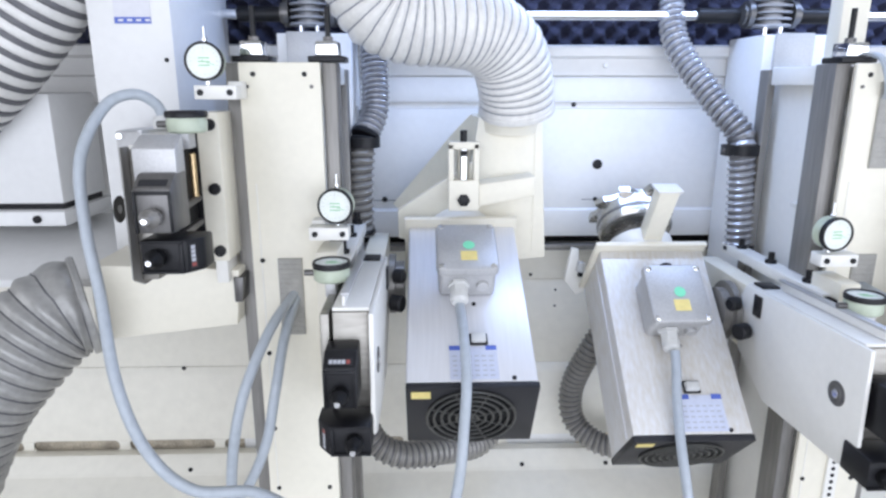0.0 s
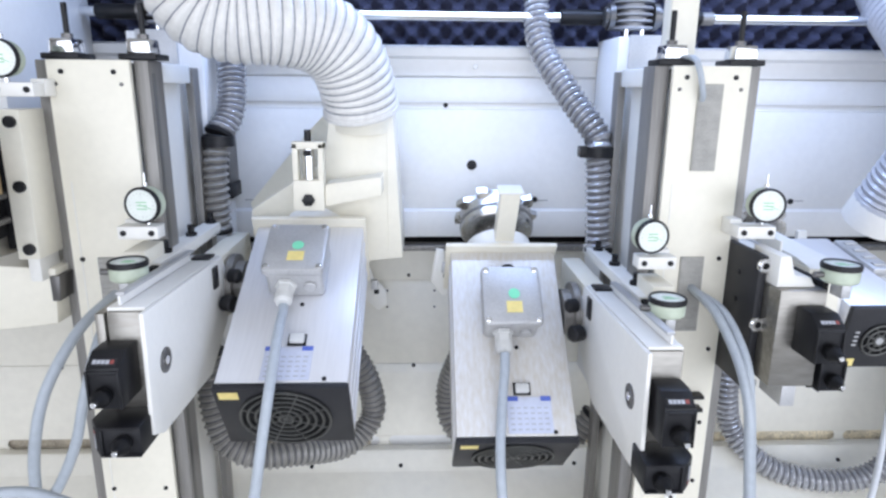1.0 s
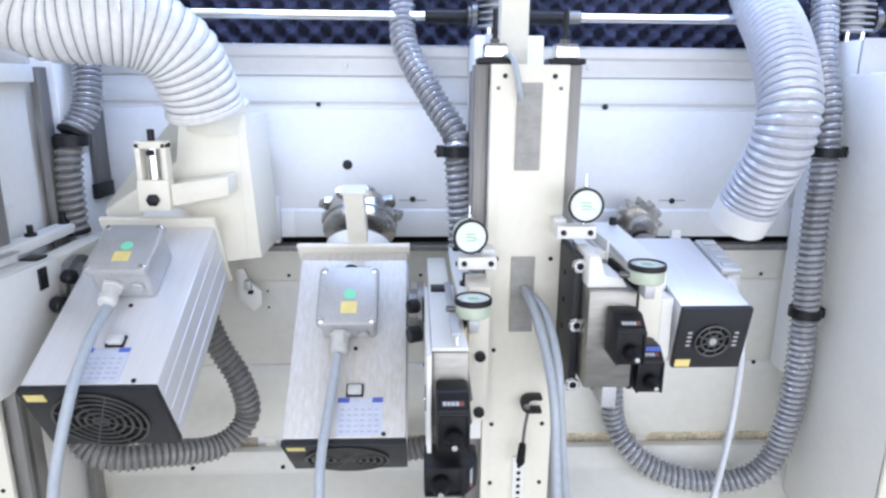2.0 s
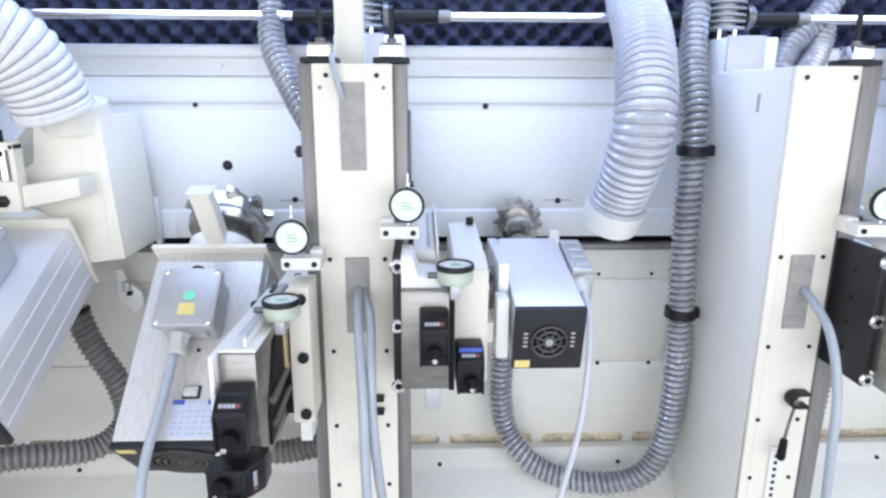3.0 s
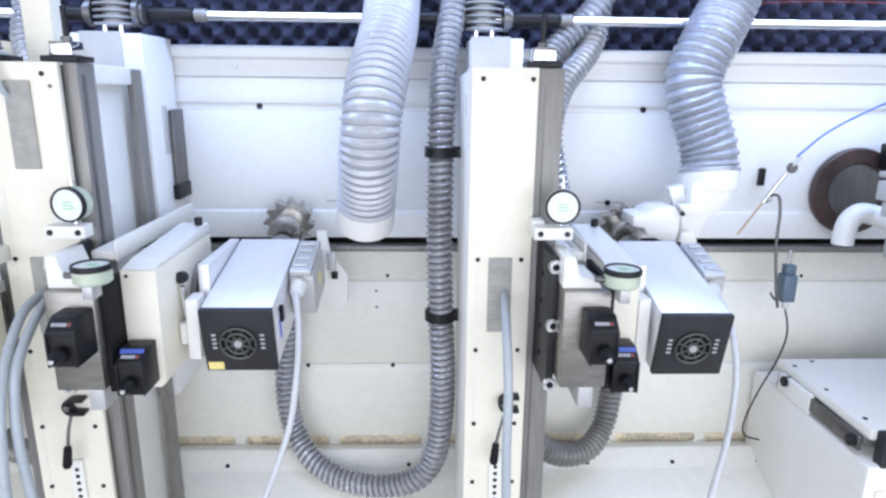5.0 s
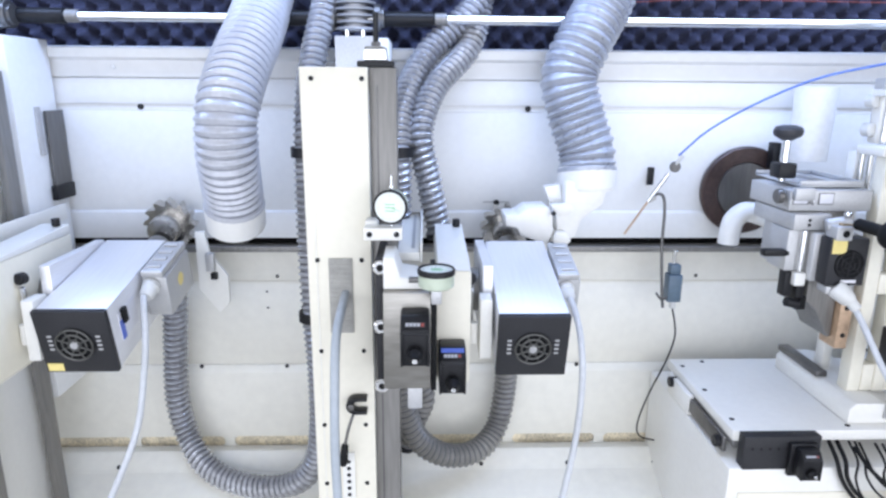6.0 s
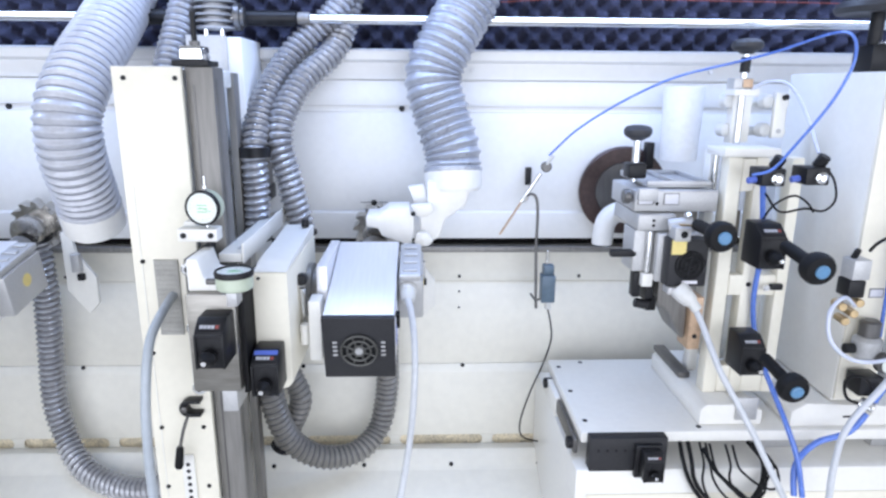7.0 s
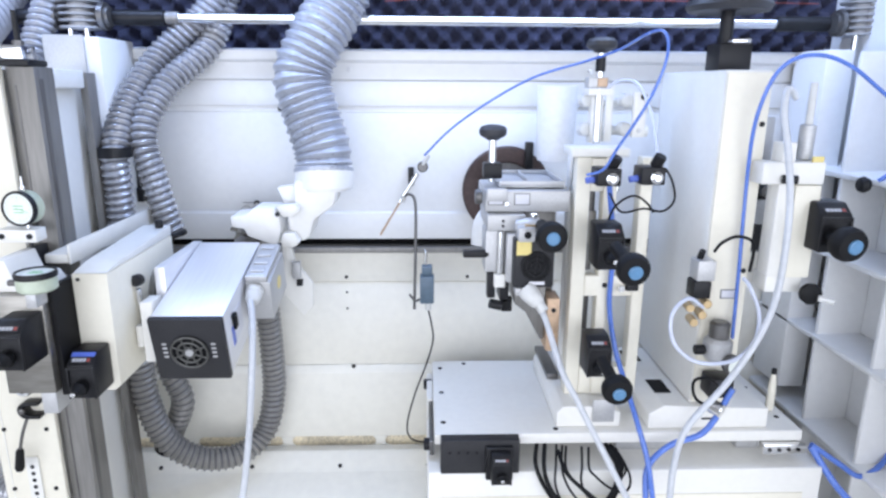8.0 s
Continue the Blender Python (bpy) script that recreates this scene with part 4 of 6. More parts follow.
# slide units beside the columns; u runs from the white side plate towards the column
def slide_unit(x0, s, dz, dy=0.0, width=1.0):
    t = thing("slide_unit", pose(0, dy, dz), "white-sided slide unit with steel body beside a column" if width == 1.0 else "narrow dark steel slide unit beside a column", "slide unit", "slide units")
    def xs(a, b):
        a, b = [0.06 - (0.06 - u) * width if u < 0.06 else u for u in (a, b)]
        a, b = x0 - s * a, x0 - s * b
        return min(a, b), max(a, b)
    side = [(0.812, 1.050), (1.165, 1.036), (1.192, 0.99), (1.172, 0.905), (1.06, 0.842), (0.84, 0.852), (0.806, 0.868)]
    inner = [(0.832, 1.045), (1.16, 1.031), (1.16, 0.91), (1.05, 0.848), (0.83, 0.862)]
    part("side_plate", prism(side, *xs(0, 0.007), "x", 0.002), WHITE if width == 1.0 else STEEL, t, "painted side plate" if width == 1.0 else "bare steel side plate")
    part("body", prism(inner, *xs(0.0075, 0.060), "x", 0.002), BLOCK, t, "milled steel body")
    part("screw_bay", prism([(0.93, 1.025), (1.00, 1.035), (1.00, 0.885), (0.88, 0.872), (0.88, 0.93)], *xs(0.0602, 0.064), "x", 0.001), RUBBER, t, "open black bay")
    for z in (0.905, 0.945):
        part("guide_rod", rod((x0 - s * 0.066, 0.885, z), (x0 - s * 0.066, 1.0, z + 0.006), 0.006), DARKSTEEL, t)
    part("lead_screw", rod((x0 - s * 0.0665, 0.985, 0.955), (x0 - s * 0.0665, 0.985, 1.025), 0.006), BRASS, t, "bronze lead screw")
    part("top_cover", prism([(0.835, 1.0455), (0.835, 1.051), (1.17, 1.037), (1.17, 1.0315)], *xs(0.0075, 0.060), "x", 0.001), WHITE, t)
    part("scale_strip", prism([(0.84, 1.052), (0.84, 1.066), (1.12, 1.056), (1.12, 1.040)], *xs(0.042, 0.046), "x", 0.0008), FROST, t, "clear scale strip")
    part("scale_edge", prism([(0.84, 1.0665), (0.84, 1.071), (1.12, 1.060), (1.12, 1.0565)], *xs(0.036, 0.048), "x", 0.0008), CAST, t)
    part("top_pad", box(*xs(0.012, 0.045), 1.125, 1.160, 1.038, 1.043, 0.001), BLACK, t)
    part("corner_stop", box(*xs(-0.004, -0.0002), 1.10, 1.125, 0.990, 1.030, 0.001), BLACK, t)
    part("bearing_cap", lathe([(0, 0.0195), (0.0015, 0.019), (0.0016, 0.014), (-0.001 + 0.002, 0.013)], (x0 + s * 0.0003, 0.867, 0.957), (s, 0, 0), 28), DARKSTEEL, t, "round bearing cap")
    part("cap_pin", rod((x0, 0.867, 0.957), (x0 + s * 0.004, 0.867, 0.957), 0.007), CHROME, t)
    part("support_bar", box(*xs(0.056, 0.092), 1.02, 1.40, 1.043, 1.064, 0.002), WHITE, t, "white support bar")
    for y in (1.09, 1.22, 1.34):
        part("bar_screw", lathe([(0, 0.011), (0.006, 0.011), (0.007, 0.006), (0.022, 0.006)], (x0 - s * 0.074, y, 1.064), (0, 0, 1), 16), BLACK, t, "black clamping screw")
    part("carriage_plate", box(*xs(0.072, 0.108), 1.000, 1.081, 0.842, 1.088, 0.002), CREAM, t, "cream carriage plate")
    part("black_seal", box(*xs(0.0602, 0.072), 1.000, 1.06, 0.86, 1.06, 0.001), RUBBER, t)
    for z in (1.069, 0.965, 0.860):
        part("socket_screw", lathe([(0, 0.0095), (0.006, 0.0095), (0.007, 0.005)], (x0 - s * 0.094, 1.000, z), (0, -1, 0), 16), BLACK, t, "black socket screw")
    part("carriage_foot", box(*xs(0.080, 0.100), 1.01, 1.07, 0.800, 0.8415, 0.002), WHITE, t)
    part("flange", lathe([(0, 0.060), (0.012, 0.060), (0.013, 0.046), (0.030, 0.046)], (x0 + s * 0.0005, 1.22, 0.965), (s, 0, 0), 36), STEEL, t, "steel clamping flange")
    part("flange_back", prism([(1.12, 1.03), (1.40, 1.03), (1.40, 0.90), (1.19, 0.90)], *xs(0.008, 0.050), "x", 0.002), CREAM, t)
    part("lock_knob", lathe([(0, 0.010), (0.004, 0.014), (0.02, 0.014), (0.024, 0.010)], (x0 + s * 0.010, 1.165, 0.998), (s, -0.3, 0), 18), BLACK, t, "black locking knob")
    part("lock_grip", rod((x0 + s * 0.008, 1.13, 0.955), (x0 + s * 0.030, 1.12, 0.955), 0.016), BLACK, t)
    if width == 1.0:
        if s > 0:
            part("face_block", box(*xs(0.0645, 0.078), 0.833, 0.985, 0.866, 1.042, 0.002), BLOCK, t, "milled steel face block")
        k = 0.044 if s > 0 else 0.036
        indicator(pose(x0 - s * k, 0.830 + dy, 0.968 + dz))
        indicator(pose(x0 - s * k, 0.832 + dy, 0.878 + dz, 0, -90 * s, 0), "black position indicator turned on its side")
    else:
        part("head_block", prism([(0.80, 1.006), (0.80, 1.050), (0.832, 1.066), (0.8318, 1.006)], x0 - s * 0.055, x0 - s * 0.112, "x", 0.002), CAST, t, "bare aluminium head block")
        indicator(pose(x0 - s * 0.088, 0.830 + dy, 0.982 + dz) @ Matrix.Diagonal((1.1, 1, 1, 1)), "dark steel-cased position indicator with a steel knob", shown=False, case=DARKSTEEL, grip_skin=STEEL)
        indicator(pose(x0 - s * 0.104, 0.832 + dy, 0.910 + dz, 0, -90 * s, 0), "black position indicator turned on its side")
    return t


slide_unit(-0.072, 1, 0.0)
slide_unit(0.625, -1, -0.056, -0.02)
slide_unit(-0.438, -1, 0.225, 0.03, 0.45)
standing_dial(-0.147, 1.162, 1)
standing_dial(0.702, 1.109, -1)
standing_dial(0.896, 1.163, 1)
standing_dial(1.719, 1.163, 1)
standing_dial(-0.340, 1.391, -1)
flat_dial(-0.146, 0.943, 1.083)
flat_dial(0.700, 0.924, 1.027)
flat_dial(0.972, 0.921, 1.083)
flat_dial(1.795, 0.912, 1.080)
flat_dial(-0.345, 0.935, 1.312)


def carriage_unit(dx):
    """Black rail plate, steel block and cream cover to the right of a column."""
    t = thing("carriage_unit", pose(dx, 0, 0), "steel carriage with cream cover on a black rail plate", "carriage unit", "carriage units")
    part("rail_plate", box(0.872, 0.886, 0.977, 1.098, 0.843, 1.086, 0.002), ANTHRA, t, "black rail plate")
    for z in (1.070, 0.966, 0.857):
        part("ring_bolt", lathe([(0, 0.0125), (0.004, 0.0125), (0.006, 0.010), (0.006, 0.006), (0.002, 0.0055)], (0.880, 0.977, z), (0, -1, 0), 20), CHROME, t, "bright ring bolt")
        part("bolt_socket", rod((0.880, 0.975, z), (0.880, 0.9725, z), 0.0055), RUBBER, t)
    for z in (1.04, 0.99, 0.94, 0.89):
        disc_screw((0.872, 1.04, z), 0.005, (-1, 0, 0), parent=t)
    part("block", box(0.8865, 0.964, 0.930, 1.05, 0.872, 1.041, 0.003), BLOCK, t, "milled steel block")
    part("block_foot", box(0.925, 0.950, 0.95, 1.02, 0.825, 0.8715, 0.002), CAST, t)
    part("top_bracket", prism([(0.887, 1.0415), (0.952, 1.0415), (0.942, 1.058), (0.915, 1.062), (0.905, 1.094), (0.887, 1.094)], 0.945, 1.03, "y", 0.002), WHITE, t, "white top bracket")
    part("shadow_gap", box(0.9645, 0.9735, 0.945, 1.10, 0.862, 1.050, 0.001), RUBBER, t)
    part("cover", prism([(0.974, 0.852), (0.984, 0.842), (1.024, 0.842), (1.034, 0.852), (1.034, 1.056), (0.974, 1.056)], 1.000, 1.285, "y", 0.003), CREAM, t, "cream sheet cover")
    part("cover_top", prism([(1.000, 1.0565), (1.285, 1.0565), (1.285, 1.078), (1.05, 1.066)], 0.976, 1.033, "x", 0.002), WHITE, t)
    disc_screw((0.985, 1.000, 1.046), 0.003, parent=t)
    part("slotted_bar", box(0.905, 0.945, 1.05, 1.43, 1.060, 1.076, 0.002), WHITE, t, "white slotted bar")
    part("bar_slot", box(0.930, 0.936, 1.08, 1.38, 1.0761, 1.0775, 0), CAST, t)
    part("bar_edge", box(0.946, 0.950, 1.05, 1.43, 1.058, 1.094, 0.001), WHITE, t)
    part("bar_screw", rod((1.020, 1.26, 1.078), (1.020, 1.26, 1.094), 0.008), BLACK, t)
    part("flange", lathe([(0, 0.056), (0.010, 0.056), (0.011, 0.044), (0.028, 0.044)], (1.0345, 1.20, 0.96), (1, 0, 0), 36), STEEL, t, "steel clamping flange")
    part("flange_plate", box(1.064, 1.084, 1.11, 1.32, 0.885, 1.035, 0.002), ALU, t, "aluminium flange plate")
    part("shim_plate", box(1.056, 1.078, 1.055, 1.10, 0.870, 0.985, 0.002), WHITE, t)
    part("lock_knob", lathe([(0, 0.011), (0.014, 0.011), (0.017, 0.008)], (1.040, 1.10, 1.015), (0, -1, 0.1), 18), BLACK, t, "black locking knob")
    part("lock_stud", rod((1.040, 1.09, 1.0), (1.040, 1.10, 0.925), 0.006), CHROME, t)
    part("lock_sleeve", rod((1.045, 1.075, 0.935), (1.045, 1.075, 0.895), 0.009), WHITE, t)
    return t


unit_b = carriage_unit(0)
unit_c = copy_thing(unit_b, pose(0.823, 0, 0))
for dx in (0, 0.823):
    indicator(pose(0.939 + dx, 0.930, 0.980))
    indicator(pose(1.001 + dx, 1.000, 0.897), "black position indicator with a blue label strip", blue=True)


# cutters behind the motors
def cutter(name, at, way, r, thick, teeth, label, core=0.84):
    d, u, w = frame_of(way)
    at = Vector(at)
    t = thing(name, O, label, "cutter", "cutters")
    bm = bmesh.new()
    lo, hi = [], []
    for k in range(teeth):
        for f, rr in ((0.0, 1.0), (0.14, 0.985), (0.34, 0.93), (0.50, 0.82), (0.88, 0.78)):
            a = (k + f) / teeth * math.tau
            o = (u * math.cos(a) + w * math.sin(a)) * r * rr
            lo.append(bm.verts.new(at + o)), hi.append(bm.verts.new(at + d * thick + o))
    bm.faces.new(lo[::-1]), bm.faces.new(hi)
    for i in range(len(lo)):
        j = (i + 1) % len(lo)
        bm.faces.new((lo[i], lo[j], hi[j], hi[i]))
    bmesh.ops.recalc_face_normals(bm, faces=bm.faces[:])
    part("toothed_disc", bm, CUTST, t)
    part("hub", lathe([(0, r * core), (0.044, r * core), (0.050, r * core * 0.95), (0.052, r * core * 0.6)], at, -d, 44), CUTST, t, "polished cutter drum")
    part("hub_ring", lathe([(0, r * (core + 0.015)), (0.006, r * (core + 0.015))], at - d * 0.03, d, 44), STEEL, t)
    return t


tm = pose(0, 0, 0, 42.8).to_3x3()
d2 = tm @ V(0, 1, 0)
cutter("milling_cutter", V(0.481, 1.42, 1.065), d2, 0.098, 0.014, 9, "bright toothed milling cutter behind the tilted motor")
cutter("milling_cutter", V(1.156, 1.490, 1.030), V(0, 1, 0.15), 0.062, 0.030, 12, "bright toothed milling cutter above the small motor", 0.56)
cutter("milling_cutter", V(1.978, 1.490, 1.020), V(0, 1, 0.15), 0.062, 0.030, 12, "bright toothed milling cutter above the small motor", 0.56)
bar = thing("deflector_bar", O, "cream slanted deflector bar on the motor flange", "bar")
part("bar_body", prism([(1.21, 1.150), (1.245, 1.158), (1.335, 1.025), (1.300, 1.015)], 0.466, 0.506, "x", 0.002), CREAM, bar)
part("bar_cap", prism([(1.206, 1.153), (1.248, 1.163), (1.251, 1.158), (1.209, 1.1485)], 0.461, 0.511, "x", 0.001), WHITE, bar)

# ducts and hoods
duct = thing("suction_duct", O, "cream sheet-metal suction duct below the white hose", "duct")
part("duct_body", prism([(0.115, 1.292), (0.250, 1.292), (0.268, 0.985), (0.180, 0.975), (-0.058, 1.03), (-0.058, 1.093), (0.101, 1.197)], 1.345, 1.540, "y", 0.003), CREAM, duct)
part("duct_neck", lathe([(0, 0.068), (0.05, 0.068)], (0.184, 1.385, 1.27), (0.02, -0.25, 1), 32), CREAM, duct)
flap = bmesh.new()
front = [flap.verts.new(p) for p in ((-0.058, 1.352, 1.094), (0.103, 1.352, 1.199), (0.116, 1.352, 1.290))]
rear = [flap.verts.new(p) for p in ((-0.070, 1.385, 1.100), (0.060, 1.385, 1.252), (0.100, 1.385, 1.294))]
flap.faces.new((front[0], front[1], rear[1], rear[0])), flap.faces.new((front[1], front[2], rear[2], rear[1]))
bmesh.ops.solidify(flap, geom=flap.faces[:], thickness=0.003)
part("duct_flank", flap, CREAM, duct, "white slanted flank")
part("seam", box(0.236, 0.239, 1.3435, 1.346, 1.0, 1.28, 0.0005), CREAM, duct)
hold = thing("hood_holder", O, "cream adjustable hood holder with black screws", "holder")
part("holder_frame", join(box(0.049, 0.060, 1.27, 1.30, 1.165, 1.242, 0.002), box(0.100, 0.111, 1.27, 1.30, 1.165, 1.242, 0.002), box(0.049, 0.111, 1.27, 1.30, 1.230, 1.245, 0.002), box(0.049, 0.111, 1.265, 1.30, 1.105, 1.168, 0.002)), CREAM, hold)
part("slide_pin", rod((0.080, 1.285, 1.165), (0.080, 1.285, 1.235), 0.012), CHROME, hold)
part("top_screw", rod((0.080, 1.283, 1.243), (0.080, 1.283, 1.268), 0.007), BLACK, hold)
part("pin_nut", rod((0.073, 1.272, 1.222), (0.087, 1.272, 1.222), 0.006), BLACK, hold)
part("clamp_screw", lathe([(0, 0.013), (0.008, 0.013), (0.010, 0.009)], (0.080, 1.265, 1.128), (0, -1, 0), 6), BLACK, hold, "black hexagon screw")
part("arm", prism([(0.1115, 1.112), (0.1115, 1.158), (0.228, 1.175), (0.228, 1.135)], 1.275, 1.344, "y", 0.003), CREAM, hold)

hood4 = thing("suction_hood", O, "white plastic suction hood below the hose", "hood")
part("hood_body", prism([(2.097, 1.156), (2.2, 1.15), (2.193, 1.131), (2.185, 1.099), (2.14, 1.068), (2.127, 1.026), (2.112, 1.017), (2.083, 1.035), (2.079, 1.076), (2.098, 1.092)], 1.385, 1.49, "y", 0.006), FROST, hood4)
part("hood_flap", prism([(2.054, 1.138), (2.091, 1.144), (2.102, 1.091), (2.073, 1.091)], 1.412, 1.44, "y", 0.002), FROST, hood4)
part("hood_scoop", prism([(1.959, 1.081), (1.987, 1.082), (2.009, 1.098), (2.057, 1.099), (2.068, 1.08), (2.068, 1.048), (2.06, 1.011), (1.994, 1.035), (1.987, 1.052), (1.96, 1.056)], 1.36, 1.45, "y", 0.004), FROST, hood4)
part("hood_lug", prism([(2.061, 1.105), (2.105, 1.107), (2.112, 1.094), (2.096, 1.08), (2.075, 1.081)], 1.355, 1.384, "y", 0.002), WHITE, hood4)
part("hood_lug", prism([(2.074, 1.043), (2.097, 1.043), (2.111, 1.023), (2.099, 1.012), (2.067, 1.012)], 1.355, 1.384, "y", 0.002), WHITE, hood4)
part("lug_screw", rod((2.066, 1.354, 1.088), (2.066, 1.345, 1.088), 0.005), BLACK, hood4)
part("lug_screw", rod((2.066, 1.354, 1.018), (2.066, 1.345, 1.018), 0.005), BLACK, hood4)
part("hood_neck", lathe([(0, 0.062), (0.012, 0.063)], (2.159, 1.437, 1.132), (0, 0, 1), 32), FROST, hood4)

def chip_guard(m, fx, fz, label="white angled chip guard plate"):
    g = thing("chip_guard", m, label, "guard plate", "chip guards")
    part("plate", prism([(0, 0), (0.030 * fx, 0.0), (0.042 * fx, -0.05 * fz), (0.095 * fx, -0.10 * fz), (0.095 * fx, -0.16 * fz), (0.060 * fx, -0.185 * fz), (0.0, -0.13 * fz)], 0, 0.012, "y", 0.002), WHITE, g)
    part("clamp", box(0.045 * fx, 0.065 * fx, -0.014, -0.0005, -0.105 * fz, -0.09 * fz, 0.002), BLACK, g)
    part("lug", box(0.034 * fx, 0.060 * fx, -0.018, -0.0005, -0.085 * fz, -0.045 * fz, 0.002), CAST, g)


chip_guard(pose(1.228, 1.455, 1.021), 0.75, 1.1)
chip_guard(pose(2.050, 1.445, 1.0), 0.72, 1.0)
chip_guard(pose(0.165, 1.50, 0.915), 0.6, 0.6)
chip_guard(pose(0.345, 1.42, 0.985, 0, 10, 0), 0.6, 0.6)

# left end: white tower, duct and small table
tower = thing("machine_tower", O, "tall white machine housing with a type sticker", "machine housing")
part("tower_body", box(-0.605, -0.455, 1.21, 1.56, 1.04, 1.92, 0.004), WALL, tower)
part("tower_sticker", box(-0.555, -0.490, 1.2085, 1.2098, 1.470, 1.56, 0), LABELW, tower, "pale sticker")
part("sticker_bar", box(-0.555, -0.490, 1.2075, 1.2086, 1.463, 1.474, 0), BLUEP, tower, "blue stripe")
part("sticker_text", join(*[box(-0.548 + 0.016 * k, -0.539 + 0.016 * k, 1.2067, 1.2076, 1.4665, 1.4705, 0) for k in range(4)]), LABELW, tower)
for z in (1.40, 1.16):
    disc_screw((-0.47, 1.21, z), 0.004, parent=tower)
ltable = thing("side_support", O, "white support beam with black stop", "support beam")
part("beam", box(-1.15, -0.735, 1.28, 1.50, 1.075, 1.105, 0.003), WALL, ltable)
part("beam_block", box(-1.1, -0.745, 1.30, 1.48, 1.118, 1.34, 0.004), WALL, ltable)
part("beam_gap", box(-1.1, -0.75, 1.31, 1.47, 1.1055, 1.1175, 0), BLACK, ltable)
part("beam_plug", rod((-0.79, 1.28, 1.09), (-0.79, 1.272, 1.09), 0.008), BLACK, ltable)
part("table_top", prism([(1.15, 0.985), (1.50, 1.045), (1.50, 1.060), (1.15, 1.0)], -1.15, -0.47, "x", 0.002), WALL, ltable)
part("table_edge", box(-0.56, -0.43, 1.13, 1.16, 0.99, 1.008, 0.002), STEEL, ltable)
lduct = thing("lower_duct", O, "cream wedge-shaped suction duct beside the column", "duct")
part("duct_body", prism([(-0.585, 0.912), (-0.335, 0.940), (-0.325, 1.042), (-0.45, 1.050), (-0.585, 1.052)], 1.06, 1.30, "y", 0.004), CREAM, lduct)
part("duct_cap", prism([(-0.335, 0.985), (-0.322, 0.985), (-0.318, 1.03), (-0.335, 1.03)], 1.055, 1.20, "y", 0.001), DARKSTEEL, lduct)
lm = thing("junction_box", O, "grey aluminium junction box with green and yellow stickers", "junction box")
part("box_body", box(-0.530, -0.405, 1.10, 1.20, 1.165, 1.280, 0.006), CAST, lm)
for sx in (-0.521, -0.414):
    for sz in (1.174, 1.271):
        part("screw", lathe([(0, 0.006), (0.003, 0.005)], (sx, 1.10, sz), (0, -1, 0), 12), CHROME, lm)
part("round_sticker", lathe([(0, 0.010), (0.0006, 0.010)], (-0.489, 1.0995, 1.231), (0, -1, 0), 20), GREEN, lm, "round green sticker")
part("square_sticker", box(-0.500, -0.480, 1.0988, 1.0998, 1.190, 1.212, 0), YELLOW, lm, "yellow sticker")
part("box_gland", lathe([(0, 0.016), (0.020, 0.016), (0.030, 0.011)], (-0.402, 1.0, 1.280), (-0.15, 0, 1), 20), GLAND, lm, "pale cable gland")
part("box_arm", box(-0.420, -0.384, 0.95, 1.0995, 1.20, 1.2795, 0.004), CAST, lm)


# ---- trimming station at the right end ----
KNOB = mat("matt_grey_black_plastic", (0.035, 0.036, 0.042), 0.5, var=0.12)
MILKY = mat("milky_plastic", (0.90, 0.90, 0.90), 0.35, var=0.04)
MILKY.node_tree.nodes["Principled BSDF"].inputs["Transmission Weight"].default_value = 0.12

base = thing("base_cabinet", O, "white painted base cabinet below the station plate", "machine base")
part("base_body", box(2.396, 3.208, 1.085, 1.545, 0.10, 0.612, 0.006), WHITE, base)
part("base_front", box(2.42, 3.17, 1.082, 1.0848, 0.16, 0.556, 0.001), CREAM, base)
plate = thing("station_plate", O, "white flat mounting plate with black screws", "mounting plate")
part("plate_body", box(2.410, 3.170, 1.112, 1.470, 0.657, 0.681, 0.004), WHITE, plate)
for px, py in ((2.429, 1.424), (2.429, 1.294), (2.429, 1.160), (3.145, 1.306), (3.145, 1.169), (2.66, 1.13), (2.49, 1.45), (3.0, 1.45)):
    disc_screw((px, py, 0.681), 0.0055, (0, 0, 1), h=0.0015, parent=plate)
part("slide_rail", box(2.400, 2.409, 1.13, 1.44, 0.622, 0.656, 0.002), DARKSTEEL, plate, "dark slide rail")
part("rail_cap", rod((2.388, 1.145, 0.640), (2.409, 1.145, 0.640), 0.013), BLACK, plate)
part("rail_cap", rod((2.388, 1.40, 0.650), (2.409, 1.40, 0.650), 0.013), BLACK, plate)
part("rail_bracket", box(2.396, 2.409, 1.30, 1.43, 0.6125, 0.662, 0.002), WHITE, plate)
for a, b in ((2.44, 2.56), (2.80, 2.92), (3.06, 3.16)):
    part("spacer", box(a, b, 1.16, 1.42, 0.6125, 0.6565, 0.002), CAST, plate)
part("end_catch", box(3.085, 3.175, 1.100, 1.130, 0.634, 0.656, 0.002), CHROME, plate, "bright latch at the corner")
for k in range(4):
    disc_screw((3.098 + 0.02 * k, 1.100, 0.645), 0.004, parent=plate)

panel = thing("control_strip", O, "black control strip with a counter and knob", "control strip")
part("strip_body", box(2.422, 2.580, 1.086, 1.1115, 0.602, 0.682, 0.002), ANTHRA, panel)
for k in range(5):
    part("hole", rod((2.440 + 0.018 * k, 1.0865, 0.655), (2.440 + 0.018 * k, 1.0855, 0.655), 0.003), RUBBER, panel)
part("carrier", box(2.512, 2.566, 1.074, 1.0855, 0.600, 0.672, 0.002), BLACK, panel)
indicator(pose(2.540, 1.074, 0.640) @ Matrix.Diagonal((0.88, 0.50, 0.78, 1)), "small black counter with a knob")

